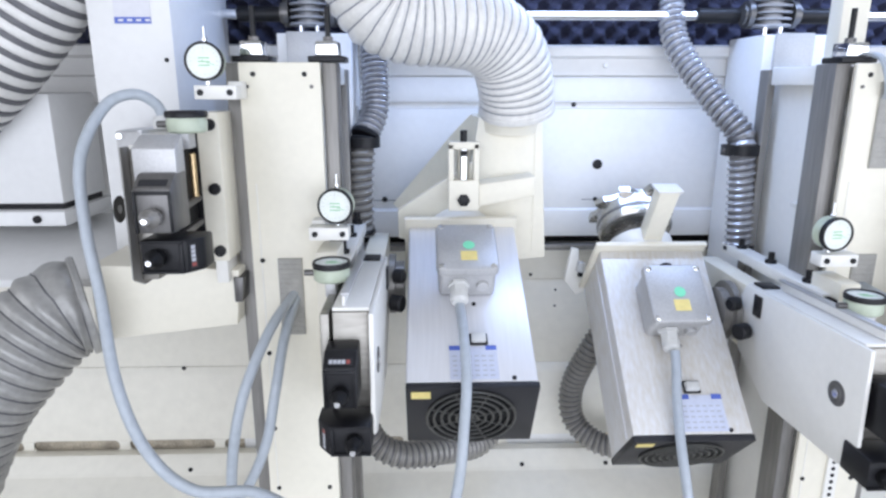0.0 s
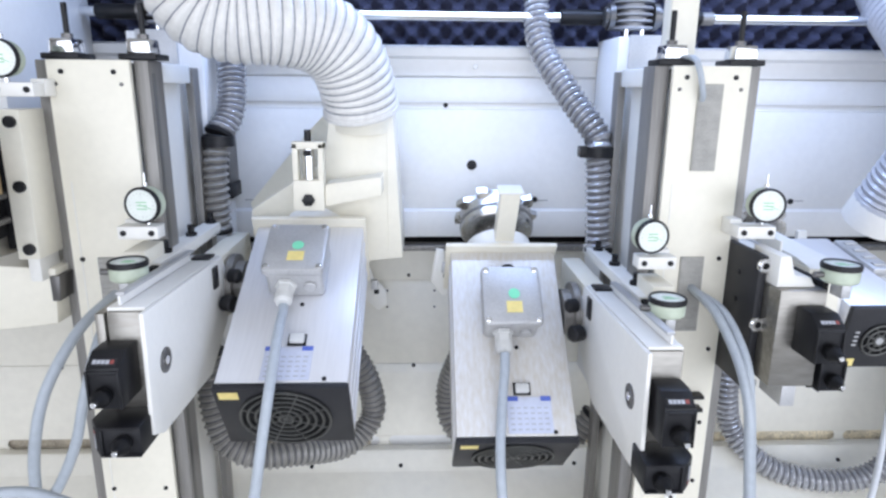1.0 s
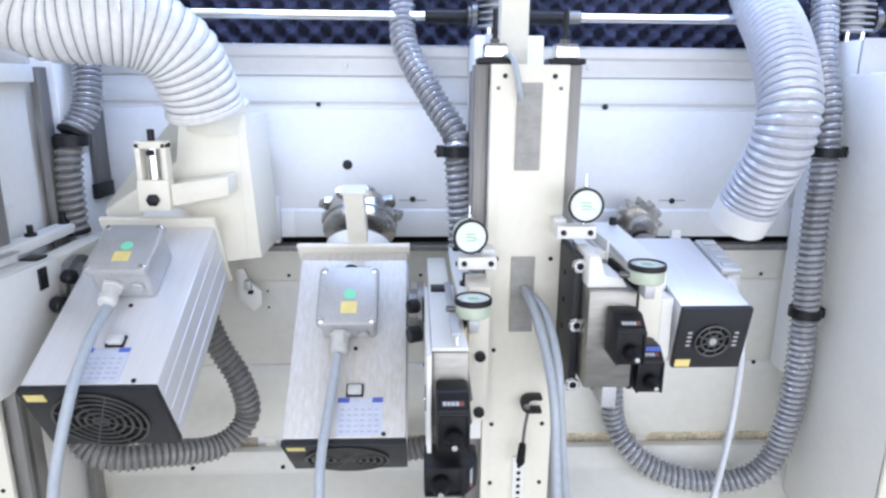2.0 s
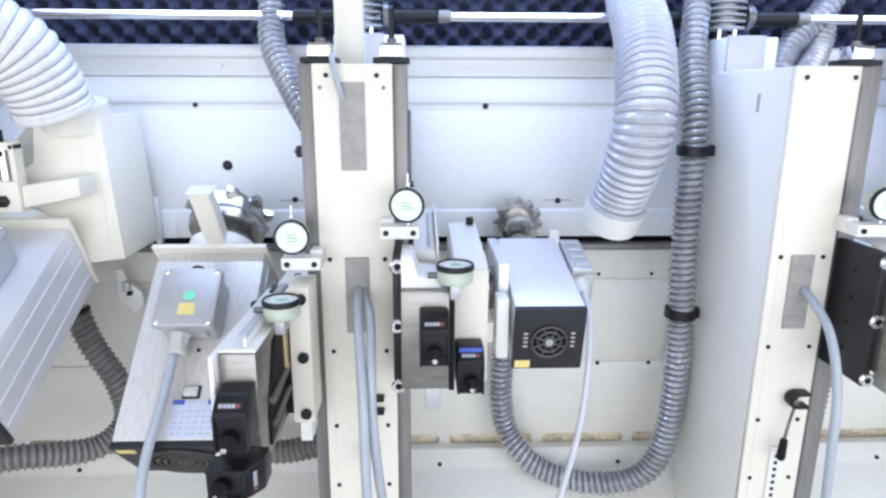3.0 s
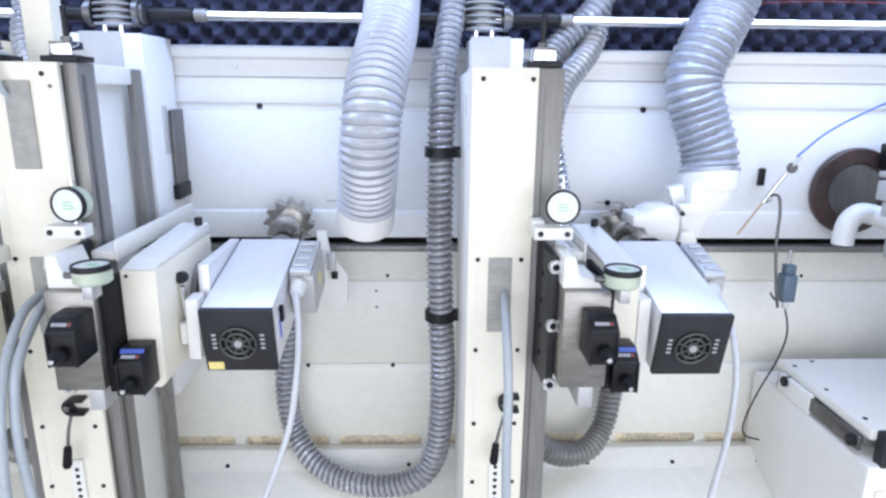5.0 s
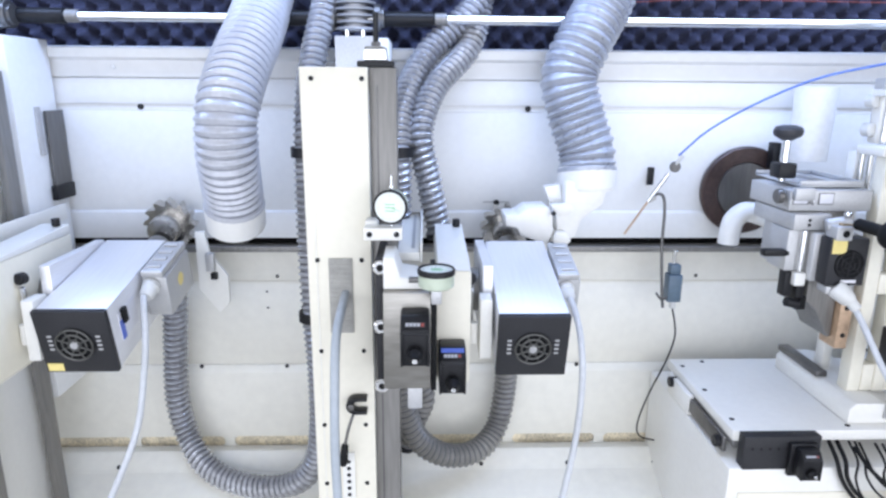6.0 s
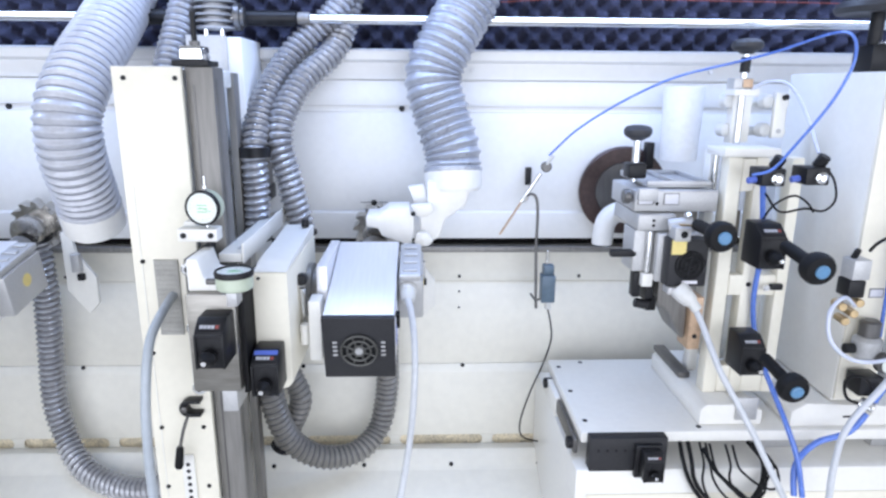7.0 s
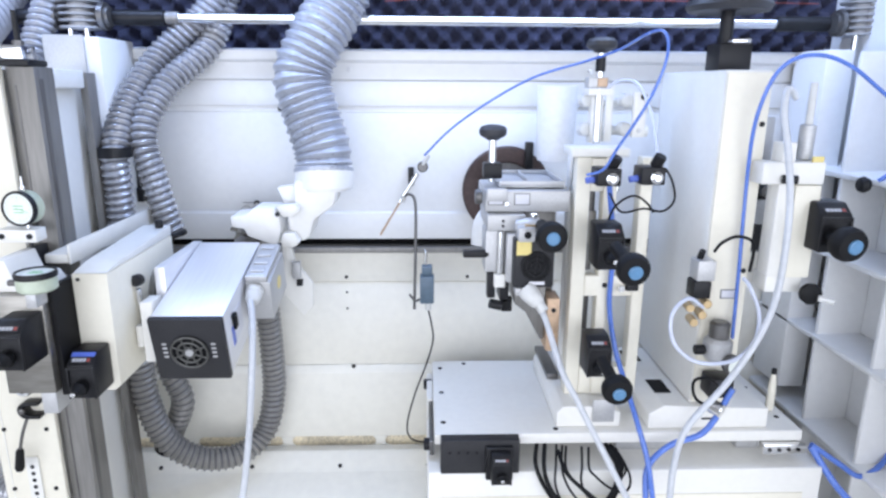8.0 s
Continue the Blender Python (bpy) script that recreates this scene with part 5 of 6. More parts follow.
saw = thing("saw_disc", pose(2.600, 1.545, 1.108), "brown disc-shaped saw guard at the back wall", "saw guard")
part("guard_disc", lathe([(0, 0.110), (0.006, 0.112), (0.016, 0.112), (0.020, 0.108), (0.020, 0.075), (0.017, 0.073)], (0, 0.028, 0), (0, -1, 0), 56), SAWBR, saw)
part("inner_ring", lathe([(0, 0.072), (0.004, 0.070), (0.005, 0.05)], (0, 0.012, 0), (0, -1, 0), 48), DARKSTEEL, saw)
part("stop_bar", box(0.040, 0.058, -0.03, 0.0, 0.06, 0.125, 0.002), BLACK, saw)
elbow = thing("chip_elbow", O, "white plastic chip elbow beside the trimming head", "elbow pipe")
part("elbow_pipe", sweep(smooth_line([(2.645, 1.345, 1.045), (2.625, 1.42, 1.052), (2.595, 1.462, 1.064), (2.562, 1.47, 1.068), (2.538, 1.47, 1.048), (2.531, 1.47, 1.015), (2.530, 1.47, 0.985)], 0.006), 0.025, 24), FROST, elbow)
wcyl = thing("frosted_beaker", pose(2.702, 1.477, 1.195), "frosted white plastic pipe", "plastic pipe")
part("pipe_wall", lathe([(0, 0.038), (0.0, 0.042), (0.168, 0.047), (0.172, 0.046), (0.172, 0.043), (0.02, 0.038)], (0, 0, 0), (0, 0, 1), 40), MILKY, wcyl)
part("inner_cup", lathe([(0, 0.036), (0.070, 0.039), (0.073, 0.030)], (0, 0, 0.03), (0, 0, 1), 32), MILKY, wcyl)

head = thing("trimming_head", O, "aluminium trimming head with black star knob", "trimming head")
part("top_block", box(2.511, 2.680, 1.20, 1.36, 1.122, 1.165, 0.003), CAST, head)
part("block_shim", box(2.513, 2.552, 1.185, 1.1995, 1.146, 1.171, 0.002), CAST, head)
part("shim_screw", rod((2.553, 1.1995, 1.140), (2.553, 1.192, 1.140), 0.004), CHROME, head)
part("top_tray", box(2.54, 2.672, 1.22, 1.40, 1.1685, 1.172, 0.001), CAST, head)
for a, b, c, d in ((2.54, 2.672, 1.22, 1.226), (2.54, 2.672, 1.394, 1.40), (2.666, 2.672, 1.226, 1.394), (2.60, 2.606, 1.226, 1.394)):
    part("tray_rim", box(a, b, c, d, 1.1725, 1.181, 0.001), CAST, head)
for a in (2.518, 2.570):
    part("label_frame", box(a - 0.002, a + 0.030, 1.1990, 1.1999, 1.136, 1.160, 0.0003), DARKSTEEL, head)
    part("label", box(a, a + 0.028, 1.1978, 1.1989, 1.138, 1.158, 0.0003), LABELW, head, "white label")
part("lower_block", box(2.514, 2.590, 1.18, 1.34, 1.087, 1.1200, 0.003), CAST, head)
part("under_gap", box(2.52, 2.66, 1.21, 1.35, 1.1205, 1.1255, 0), RUBBER, head)
part("rear_rail", box(2.598, 2.664, 1.25, 1.35, 0.90, 1.120, 0.003), STEEL, head, "dark steel rear rail")
for z in (1.098, 1.108):
    disc_screw((2.545, 1.18, z), 0.003, parent=head)
part("swivel", rod((2.570, 1.165, 1.098), (2.612, 1.150, 1.108), 0.016), CAST, head, "round swivel joint")
part("swivel_pin", lathe([(0, 0.008), (0.004, 0.008), (0.006, 0.005)], (2.600, 1.150, 1.124), (0, 0, 1), 14), CHROME, head)
part("joint_block", box(2.568, 2.600, 1.125, 1.16, 1.078, 1.106, 0.003), CAST, head)
part("joint_hole", rod((2.586, 1.1255, 1.092), (2.586, 1.1240, 1.092), 0.007), RUBBER, head)
part("brass_shim", box(2.582, 2.606, 1.135, 1.16, 1.1065, 1.110, 0), BRASS, head)
part("head_body", box(2.552, 2.640, 1.165, 1.36, 0.985, 1.0845, 0.004), CAST, head)
part("guide_block", box(2.512, 2.551, 1.19, 1.26, 1.00, 1.0865, 0.003), CAST, head)
part("guide_rod", rod((2.541, 1.185, 1.0), (2.541, 1.185, 1.0865), 0.007), CHROME, head)
part("guide_foot", box(2.530, 2.552, 1.175, 1.20, 0.972, 0.999, 0.002), WHITE, head)
part("body_foot", box(2.545, 2.562, 1.19, 1.26, 0.935, 0.984, 0.002), BLACK, head)
part("side_wheel", rod((2.492, 1.22, 1.150), (2.506, 1.22, 1.150), 0.015), DARKSTEEL, head)
part("knob_spindle", rod((2.531, 1.275, 1.172), (2.531, 1.275, 1.275), 0.0075), CHROME, head)
part("knob_clamp", box(2.512, 2.550, 1.255, 1.295, 1.1805, 1.212, 0.004), BLACK, head)
part("star_knob", lathe([(0, 0.011), (0.004, 0.017), (0.008, 0.025), (0.014, 0.0285), (0.022, 0.0285), (0.028, 0.024), (0.031, 0.012)], (2.531, 1.275, 1.258), (0, 0, 1), 24), KNOB, head, "black star knob")
mot = part("motor_front", box(2.562, 2.640, 1.130, 1.1645, 0.986, 1.082, 0.004), ANTHRA, head, "black motor end with fan grille")
part("fan_hole", lathe([(0, 0.030), (0.0012, 0.030)], (2.605, 1.130, 1.030), (0, -1, 0), 28), RUBBER, mot)
part("fan_grille", fan_rings(2.605, 1.030, 1.127, (0.009, 0.018, 0.027), 6), BLACK, mot)
part("yellow_label", box(2.566, 2.594, 1.128, 1.1298, 1.052, 1.080, 0), YELLOW, mot, "yellow warning sticker")
part("makers_bar", box(2.592, 2.622, 1.128, 1.1298, 0.993, 0.999, 0), LABELW, mot)
part("cable_plug", lathe([(0, 0.017), (0.010, 0.019), (0.020, 0.018), (0.036, 0.015), (0.042, 0.011)], (2.586, 1.135, 0.984), (0.60, -0.45, -0.62), 20), GLAND, head, "pale cable plug")
part("plug_plate", box(2.566, 2.600, 1.128, 1.16, 0.970, 0.9855, 0.003), CAST, head)
part("plug_boot", rod((2.610, 1.117, 0.960), (2.620, 1.108, 0.945), 0.0105), GLAND, head)
part("pressure_shoe", prism([(2.575, 0.985), (2.640, 0.985), (2.640, 0.85), (2.632, 0.85), (2.600, 0.910), (2.575, 0.930)], 1.20, 1.30, "y", 0.003), STEEL, head, "dull steel pressure shoe")
part("copper_pad", box(2.642, 2.668, 1.185, 1.24, 0.83, 0.945, 0.002), COPPER, head, "copper-coloured pad")
for z in (0.86, 0.92):
    disc_screw((2.655, 1.185, z), 0.005, parent=head)
part("jaw", box(2.468, 2.522, 1.19, 1.21, 1.030, 1.044, 0.003), BLACK, head, "black stop pin")
part("jaw_foot", box(2.518, 2.534, 1.19, 1.215, 0.945, 0.998, 0.002), BLACK, head)
part("jaw_wheel", rod((2.522, 1.185, 0.936), (2.548, 1.185, 0.930), 0.010), BLACK, head)
part("jaw_pad", box(2.548, 2.570, 1.19, 1.21, 0.915, 0.945, 0.003), RUBBER, head)


def hand_knob(m, owner):
    """Round black knob with a blue cap, facing -y, on the spindle of its owner."""
    k = part("grip_knob", lathe([(0, 0.020), (0.004, 0.029), (0.012, 0.031), (0.022, 0.031), (0.030, 0.027), (0.032, 0.016)], (0, 0.016, 0), (0, -1, 0), 18), RUBBER, owner, "round black hand knob")
    k.matrix_basis = owner.matrix_basis.inverted() @ m
    part("cap", lathe([(0, 0.013), (0.004, 0.013), (0.006, 0.010)], (0, -0.0155, 0), (0, -1, 0), 24), mat_cap, k, "blue cap")
    part("spindle", rod((0, 0.016, 0), (0, 0.110, 0), 0.013), RUBBER, k)


mat_cap = mat("blue_grey_cap", (0.11, 0.25, 0.42), 0.35, var=0.08)
hand_knob(pose(2.612, 1.035, 1.110) @ Matrix.Scale(0.90, 4), head)
upper = indicator(pose(2.729, 1.135, 1.082) @ Matrix.Diagonal((1.08, 1.1, 1.08, 1)), "black position indicator with a blue-capped hand knob")
hand_knob(pose(2.722, 0.925, 1.083, 8) @ Matrix.Scale(0.88, 4), upper)
lower = indicator(pose(2.725, 1.140, 0.862) @ Matrix.Diagonal((1.02, 1.05, 1.02, 1)), "black position indicator with a blue-capped hand knob")
hand_knob(pose(2.712, 0.925, 0.873, 8) @ Matrix.Scale(0.84, 4), lower)

stand = thing("station_stand", O, "white slotted twin-post stand on the plate", "stand")
for a, b, y in ((2.688, 2.717, 1.19), (2.744, 2.770, 1.19), (2.816, 2.840, 1.19)):
    part("leg", box(a, b, y, y + 0.034, 0.728, 1.232, 0.003), CREAM, stand)
part("cross_plate", box(2.7172, 2.8158, 1.1905, 1.222, 0.948, 0.992, 0.003), CREAM, stand)
part("top_plate", box(2.7172, 2.7438, 1.1905, 1.222, 1.165, 1.230, 0.003), CREAM, stand)
for a, b in ((2.7172, 2.7438), (2.7702, 2.8158)):
    part("lower_plate", box(a, b, 1.1905, 1.222, 0.729, 0.79, 0.003), CREAM, stand)
for z0, z1 in ((0.792, 0.946), (0.994, 1.163)):
    part("lead_screw", rod((2.730, 1.235, z0), (2.730, 1.235, z1), 0.009), DARKSTEEL, stand, "dark lead screw")
part("slide_nut", box(2.719, 2.742, 1.224, 1.25, 1.05, 1.12, 0.002), BLOCK, stand)
disc_screw((2.758, 1.19, 0.972), 0.005, parent=stand)
part("cross_knob", rod((2.790, 1.19, 0.968), (2.790, 1.175, 0.968), 0.007), CHROME, stand)
part("cross_catch", box(2.800, 2.826, 1.178, 1.1895, 0.962, 0.975, 0.003), BLACK, stand)
part("foot_block", prism([(2.662, 0.6815), (2.795, 0.6815), (2.795, 0.715), (2.735, 0.728), (2.675, 0.728), (2.662, 0.715)], 1.135, 1.42, "y", 0.004), WHITE, stand)
part("foot_rail", box(2.664, 2.690, 1.26, 1.42, 0.7285, 0.742, 0.002), DARKSTEEL, stand)
part("foot_plate", box(2.735, 2.780, 1.13, 1.134, 0.695, 0.745, 0.002), CAST, stand)
part("top_bridge", box(2.676, 2.790, 1.188, 1.27, 1.2325, 1.250, 0.003), WHITE, stand)
part("rear_leg", box(2.700, 2.722, 1.30, 1.33, 0.728, 1.2323, 0.003), WHITE, stand)
for px in (2.708, 2.727, 2.80):
    part("guide_pin", rod((px, 1.29, 1.15), (px, 1.29, 1.2325), 0.006), CHROME, stand)

lift = thing("lift_spindle", O, "bright lifting spindle with black star knob and cross rods", "lifting spindle")
part("spindle", rod((2.750, 1.297, 1.2505), (2.750, 1.297, 1.432), 0.0075), CHROME, lift)
part("star_knob", lathe([(0, 0.012), (0.004, 0.018), (0.008, 0.027), (0.014, 0.031), (0.022, 0.030), (0.028, 0.024), (0.030, 0.012)], (2.750, 1.297, 1.432), (0, 0, 1), 24), KNOB, lift, "black star knob")
part("knob_neck", rod((2.750, 1.297, 1.395), (2.750, 1.297, 1.426), 0.010), BLACK, lift)
part("clevis", box(2.722, 2.774, 1.27, 1.315, 1.348, 1.362, 0.002), WHITE, lift)
part("clevis_block", box(2.724, 2.764, 1.282, 1.315, 1.3625, 1.384, 0.002), CAST, lift)
part("clevis_pad", box(2.742, 2.762, 1.2780, 1.2818, 1.365, 1.382, 0.001), COPPER, lift)
part("yoke", box(2.738, 2.762, 1.30, 1.33, 1.2505, 1.3475, 0.002), WHITE, lift)
for z in (1.274, 1.334):
    part("cross_rod", rod((2.735, 1.345, z), (2.82, 1.345, z), 0.0095), GLAND, lift, "grey cross rod")
    for px in (2.728, 2.812):
        part("roller", lathe([(0, 0.010), (0.003, 0.0145), (0.020, 0.0145), (0.023, 0.010)], (px - 0.002, 1.33, z + 0.004), (0.35, -1, 0), 20), GLAND, lift, "pale plastic roller")
    part("rod_end", lathe([(0, 0.013), (0.01, 0.013), (0.013, 0.009)], (2.86, 1.34, z), (1, 0, 0), 18), WHITE, lift)
part("rod_plate", box(2.828, 2.855, 1.305, 1.316, 1.262, 1.355, 0.002), WHITE, lift)
part("plate_hole", rod((2.842, 1.305, 1.276), (2.842, 1.3035, 1.276), 0.005), CAST, lift)
part("plate_screw", rod((2.846, 1.305, 1.345), (2.848, 1.297, 1.347), 0.006), BLACK, lift)
part("side_post", box(2.775, 2.792, 1.33, 1.36, 1.2505, 1.37, 0.002), WHITE, lift)


def valve(px, py, pz):
    v = thing("flow_valve", pose(px, py, pz), "black pneumatic flow valve with bright fitting", "valve", "flow valves")
    part("valve_body", box(-0.022, 0.022, -0.02, 0.03, -0.014, 0.018, 0.003), BLACK, v)
    part("valve_cap", rod((0.008, 0.0, 0.018), (0.014, -0.01, 0.038), 0.011), BLACK, v)
    part("fitting", lathe([(0, 0.011), (0.006, 0.011), (0.008, 0.006), (0.010, 0.005)], (0.004, -0.0205, 0.0), (0, -1, 0), 20), CHROME, v)
    part("side_nipple", rod((-0.022, 0.0, -0.004), (-0.038, 0.0, -0.006), 0.006), BLUEP, v)


valve(2.722, 1.105, 1.205)
valve(2.800, 1.10, 1.208)

# tall cream column of the station with the air unit on it
ecol = thing("station_column", O, "tall white box column behind the station", "machine column")
part("column_body", box(2.935, 3.022, 1.135, 1.45, 0.735, 1.396, 0.004), WHITE, ecol)
part("front_cover", box(2.937, 3.020, 1.129, 1.1345, 0.74, 1.392, 0.002), CREAM, ecol)
part("column_foot", prism([(2.850, 0.6815), (3.10, 0.6815), (3.10, 0.725), (2.88, 0.7345), (2.850, 0.715)], 1.125, 1.43, "y", 0.004), WHITE, ecol)
part("foot_pocket", box(2.880, 2.915, 1.18, 1.24, 0.7346, 0.7362, 0), RUBBER, ecol)
part("foot_pocket", box(2.870, 2.905, 1.34, 1.40, 0.7346, 0.7362, 0), RUBBER, ecol)
part("foot_slot", box(2.96, 2.99, 1.1238, 1.125, 0.702, 0.706, 0), RUBBER, ecol)
part("column_label", box(2.972, 2.998, 1.1275, 1.1289, 0.965, 0.980, 0.0003), LABELW, ecol, "small white label")
part("label_frame", box(2.970, 3.000, 1.1282, 1.1295, 0.963, 0.982, 0.0003), INK, ecol)
for z in (1.30, 1.02):
    disc_screw((3.010, 1.129, z), 0.005, parent=ecol)
cl = thing("shaft_clamp", pose(2.985, 1.24, 1.397), "black clamp block with a grey hand wheel on top", "clamp", "column top clamps")
part("block", box(-0.032, 0.032, -0.03, 0.03, 0, 0.050, 0.003), BLACK, cl)
part("cap", box(-0.006, 0.031, -0.024, 0.024, 0.0505, 0.059, 0.002), CHROME, cl)
part("stud", rod((-0.004, 0.012, 0.0505), (-0.004, 0.012, 0.114), 0.013), BLACK, cl)
wheel = part("hand_wheel", lathe([(0.006, 0.052), (0, 0.062), (0.002, 0.074), (0.012, 0.080), (0.022, 0.076), (0.026, 0.064), (0.020, 0.052)], (0, 0, 0), (0, 0, 1), 40), KNOB, cl, "dark grey round hand wheel")
wheel.matrix_basis = pose(-0.004, 0.012, 0.108)
part("hub", lathe([(0, 0.014), (0.004, 0.022), (0.020, 0.022), (0.026, 0.016)], (0, 0, 0.004), (0, 0, 1), 24), KNOB, wheel)
part("web", lathe([(0, 0.056), (0.006, 0.056)], (0, 0, 0.0085), (0, 0, 1), 32), KNOB, wheel)

air = thing("air_unit", pose(-0.022, 0, 0), "small pneumatic regulator with brass fittings", "air regulator")
part("upper_valve", box(2.925, 2.960, 1.09, 1.128, 1.010, 1.050, 0.003), CAST, air)
part("upper_foot", box(2.922, 2.955, 1.09, 1.128, 0.975, 1.0095, 0.003), BLACK, air)
part("elbow", rod((2.935, 1.11, 1.050), (2.935, 1.10, 1.068), 0.006), BLACK, air)
for px, pz in ((2.925, 0.955), (2.950, 0.940), (2.935, 0.925), (2.958, 0.962)):
    part("brass_fitting", rod((px, 1.128, pz), (px - 0.004, 1.095, pz), 0.0085, seg=10), BRASS, air, "brass fitting")
part("regulator_cap", lathe([(0, 0.019), (0.028, 0.019), (0.032, 0.014)], (2.985, 1.10, 0.895), (0, 0, 1), 20), DARKSTEEL, air)
part("regulator_body", lathe([(0, 0.02), (0.01, 0.027), (0.04, 0.027), (0.048, 0.02)], (2.985, 1.10, 0.846), (0, 0, 1), 24), CAST, air)
part("gauge", lathe([(0, 0.019), (0.012, 0.020), (0.016, 0.017)], (3.000, 1.075, 0.850), (0.2, -1, 0), 28), DARKSTEEL, air, "small round gauge")
part("gauge_face", lathe([(0, 0.0155), (0.001, 0.0155)], (3.0035, 1.0585, 0.850), (0.2, -1, 0), 28), DIALF, air)
part("side_port", rod((2.960, 1.10, 0.868), (2.940, 1.10, 0.868), 0.010), BLACK, air)
part("lower_valve", box(2.968, 3.015, 1.075, 1.12, 0.775, 0.815, 0.003), BLACK, air)
part("lower_wheel", rod((2.968, 1.07, 0.765), (2.985, 1.05, 0.760), 0.014), CHROME, air)

# tubes and cables of the station
cable("air_tube", [(2.391, 1.485, 1.204), (2.453, 1.47, 1.267), (2.538, 1.42, 1.332), (2.624, 1.35, 1.384), (2.708, 1.26, 1.413), (2.75, 1.18, 1.431), (2.76, 1.06, 1.45), (2.768, 1.01, 1.451), (2.771, 0.99, 1.43), (2.765, 0.985, 1.392), (2.747, 1.0, 1.335), (2.715, 1.03, 1.264), (2.702, 1.06, 1.225), (2.679, 1.083, 1.212)], 0.0025, BLUET, "thin blue air tube arching over the station", "air tube", "air tubes")
cable("air_tube", [(2.750, 1.30, 1.345), (2.775, 1.26, 1.375), (2.805, 1.22, 1.370), (2.820, 1.17, 1.31), (2.815, 1.11, 1.245)], 0.003, CLEART, "thin pale blue air tube", "air tube", "air tubes")
cable("air_tube", [(2.998, 1.115, 0.885), (2.994, 1.115, 1.024), (2.988, 1.115, 1.187), (2.98, 1.1, 1.281), (2.984, 1.09, 1.341), (2.999, 1.08, 1.39), (3.027, 1.07, 1.415), (3.074, 1.07, 1.418), (3.131, 1.08, 1.4), (3.194, 1.1, 1.367), (3.262, 1.12, 1.328)], 0.0036, BLUET, "blue air tube in a high loop", "air tube", "air tubes")
cable("air_tube", [(2.744, 1.16, 1.189), (2.764, 1.17, 1.055), (2.768, 1.18, 0.935), (2.784, 1.17, 0.841), (2.801, 1.13, 0.772), (2.814, 1.08, 0.711), (2.827, 1.05, 0.653), (2.837, 1.03, 0.577)], 0.0054, BLUET, "thick bundle of blue air tube", "air tube", "air tubes")
cable("air_tube", [(2.983, 1.06, 0.803), (2.943, 1.07, 0.707), (2.881, 1.08, 0.671), (2.832, 1.06, 0.634), (2.826, 1.04, 0.57)], 0.006, BLUET, "blue air tube below the plate", "air tube", "air tubes")
cable("air_tube", [(3.19, 1.11, 0.650), (3.25, 1.10, 0.61), (3.30, 1.10, 0.58), (3.36, 1.12, 0.60), (3.40, 1.15, 0.64)], 0.006, BLUET, "blue air tube beside the base", "air tube", "air tubes")
cable("air_tube", [(3.19, 1.11, 0.645), (3.23, 1.08, 0.58), (3.28, 1.06, 0.52), (3.33, 1.05, 0.42)], 0.007, BLUET, "blue air tube beside the base", "air tube", "air tubes")
cable("air_tube", [(2.925, 1.1, 0.956), (2.886, 1.08, 0.98), (2.849, 1.06, 0.954), (2.855, 1.05, 0.902), (2.898, 1.04, 0.869), (2.964, 1.04, 0.871), (3.006, 1.05, 0.905), (3.019, 1.07, 0.954), (3.004, 1.09, 1.003), (2.996, 1.11, 1.014)], 0.0038, CLEART, "pale clear air tube in a loop", "air tube", "air tubes")
cable("signal_cable", [(2.935, 1.10, 1.066), (2.942, 1.09, 1.085), (2.965, 1.08, 1.100), (2.995, 1.08, 1.09), (3.010, 1.10, 1.06), (3.018, 1.12, 1.02)], 0.003, RUBBER, "thin black cable arching from a valve")
cable("signal_cable", [(2.740, 1.14, 1.17), (2.755, 1.11, 1.140), (2.790, 1.09, 1.150), (2.825, 1.09, 1.145), (2.845, 1.09, 1.165), (2.838, 1.09, 1.20), (2.825, 1.10, 1.225)], 0.0021, RUBBER, "thin black cable between the valves")
cable("signal_cable", [(2.738, 1.14, 1.11), (2.748, 1.12, 1.150), (2.772, 1.10, 1.172), (2.796, 1.095, 1.160), (2.812, 1.095, 1.140)], 0.0021, RUBBER, "thin black cable behind the valves")
cable("signal_cable", [(2.96, 1.06, 0.80), (2.93, 1.05, 0.83), (2.905, 1.06, 0.82), (2.92, 1.07, 0.775), (2.97, 1.07, 0.755)], 0.003, RUBBER, "thin black cable in a small loop")
cable("motor_cable", [(2.612, 1.114, 0.955), (2.624, 1.095, 0.925), (2.647, 1.05, 0.849), (2.678, 1.03, 0.79), (2.709, 1.01, 0.731), (2.744, 1.0, 0.664), (2.78, 0.99, 0.596)], 0.0060, CABLEP, "thick pale grey cable hanging from the trimming head")
cable("motor_cable", [(3.039, 1.08, 1.348), (3.017, 1.07, 1.364), (3.009, 1.06, 1.324), (3.018, 1.05, 1.267), (3.028, 1.04, 1.189), (3.028, 1.03, 1.11), (3.019, 1.02, 1.009), (2.99, 1.01, 0.928), (2.937, 1.0, 0.845), (2.864, 0.98, 0.767), (2.843, 0.97, 0.693), (2.838, 0.96, 0.615)], 0.0060, CABLEP, "thick pale grey cable hanging in front of the column")
rng = random.Random(5)
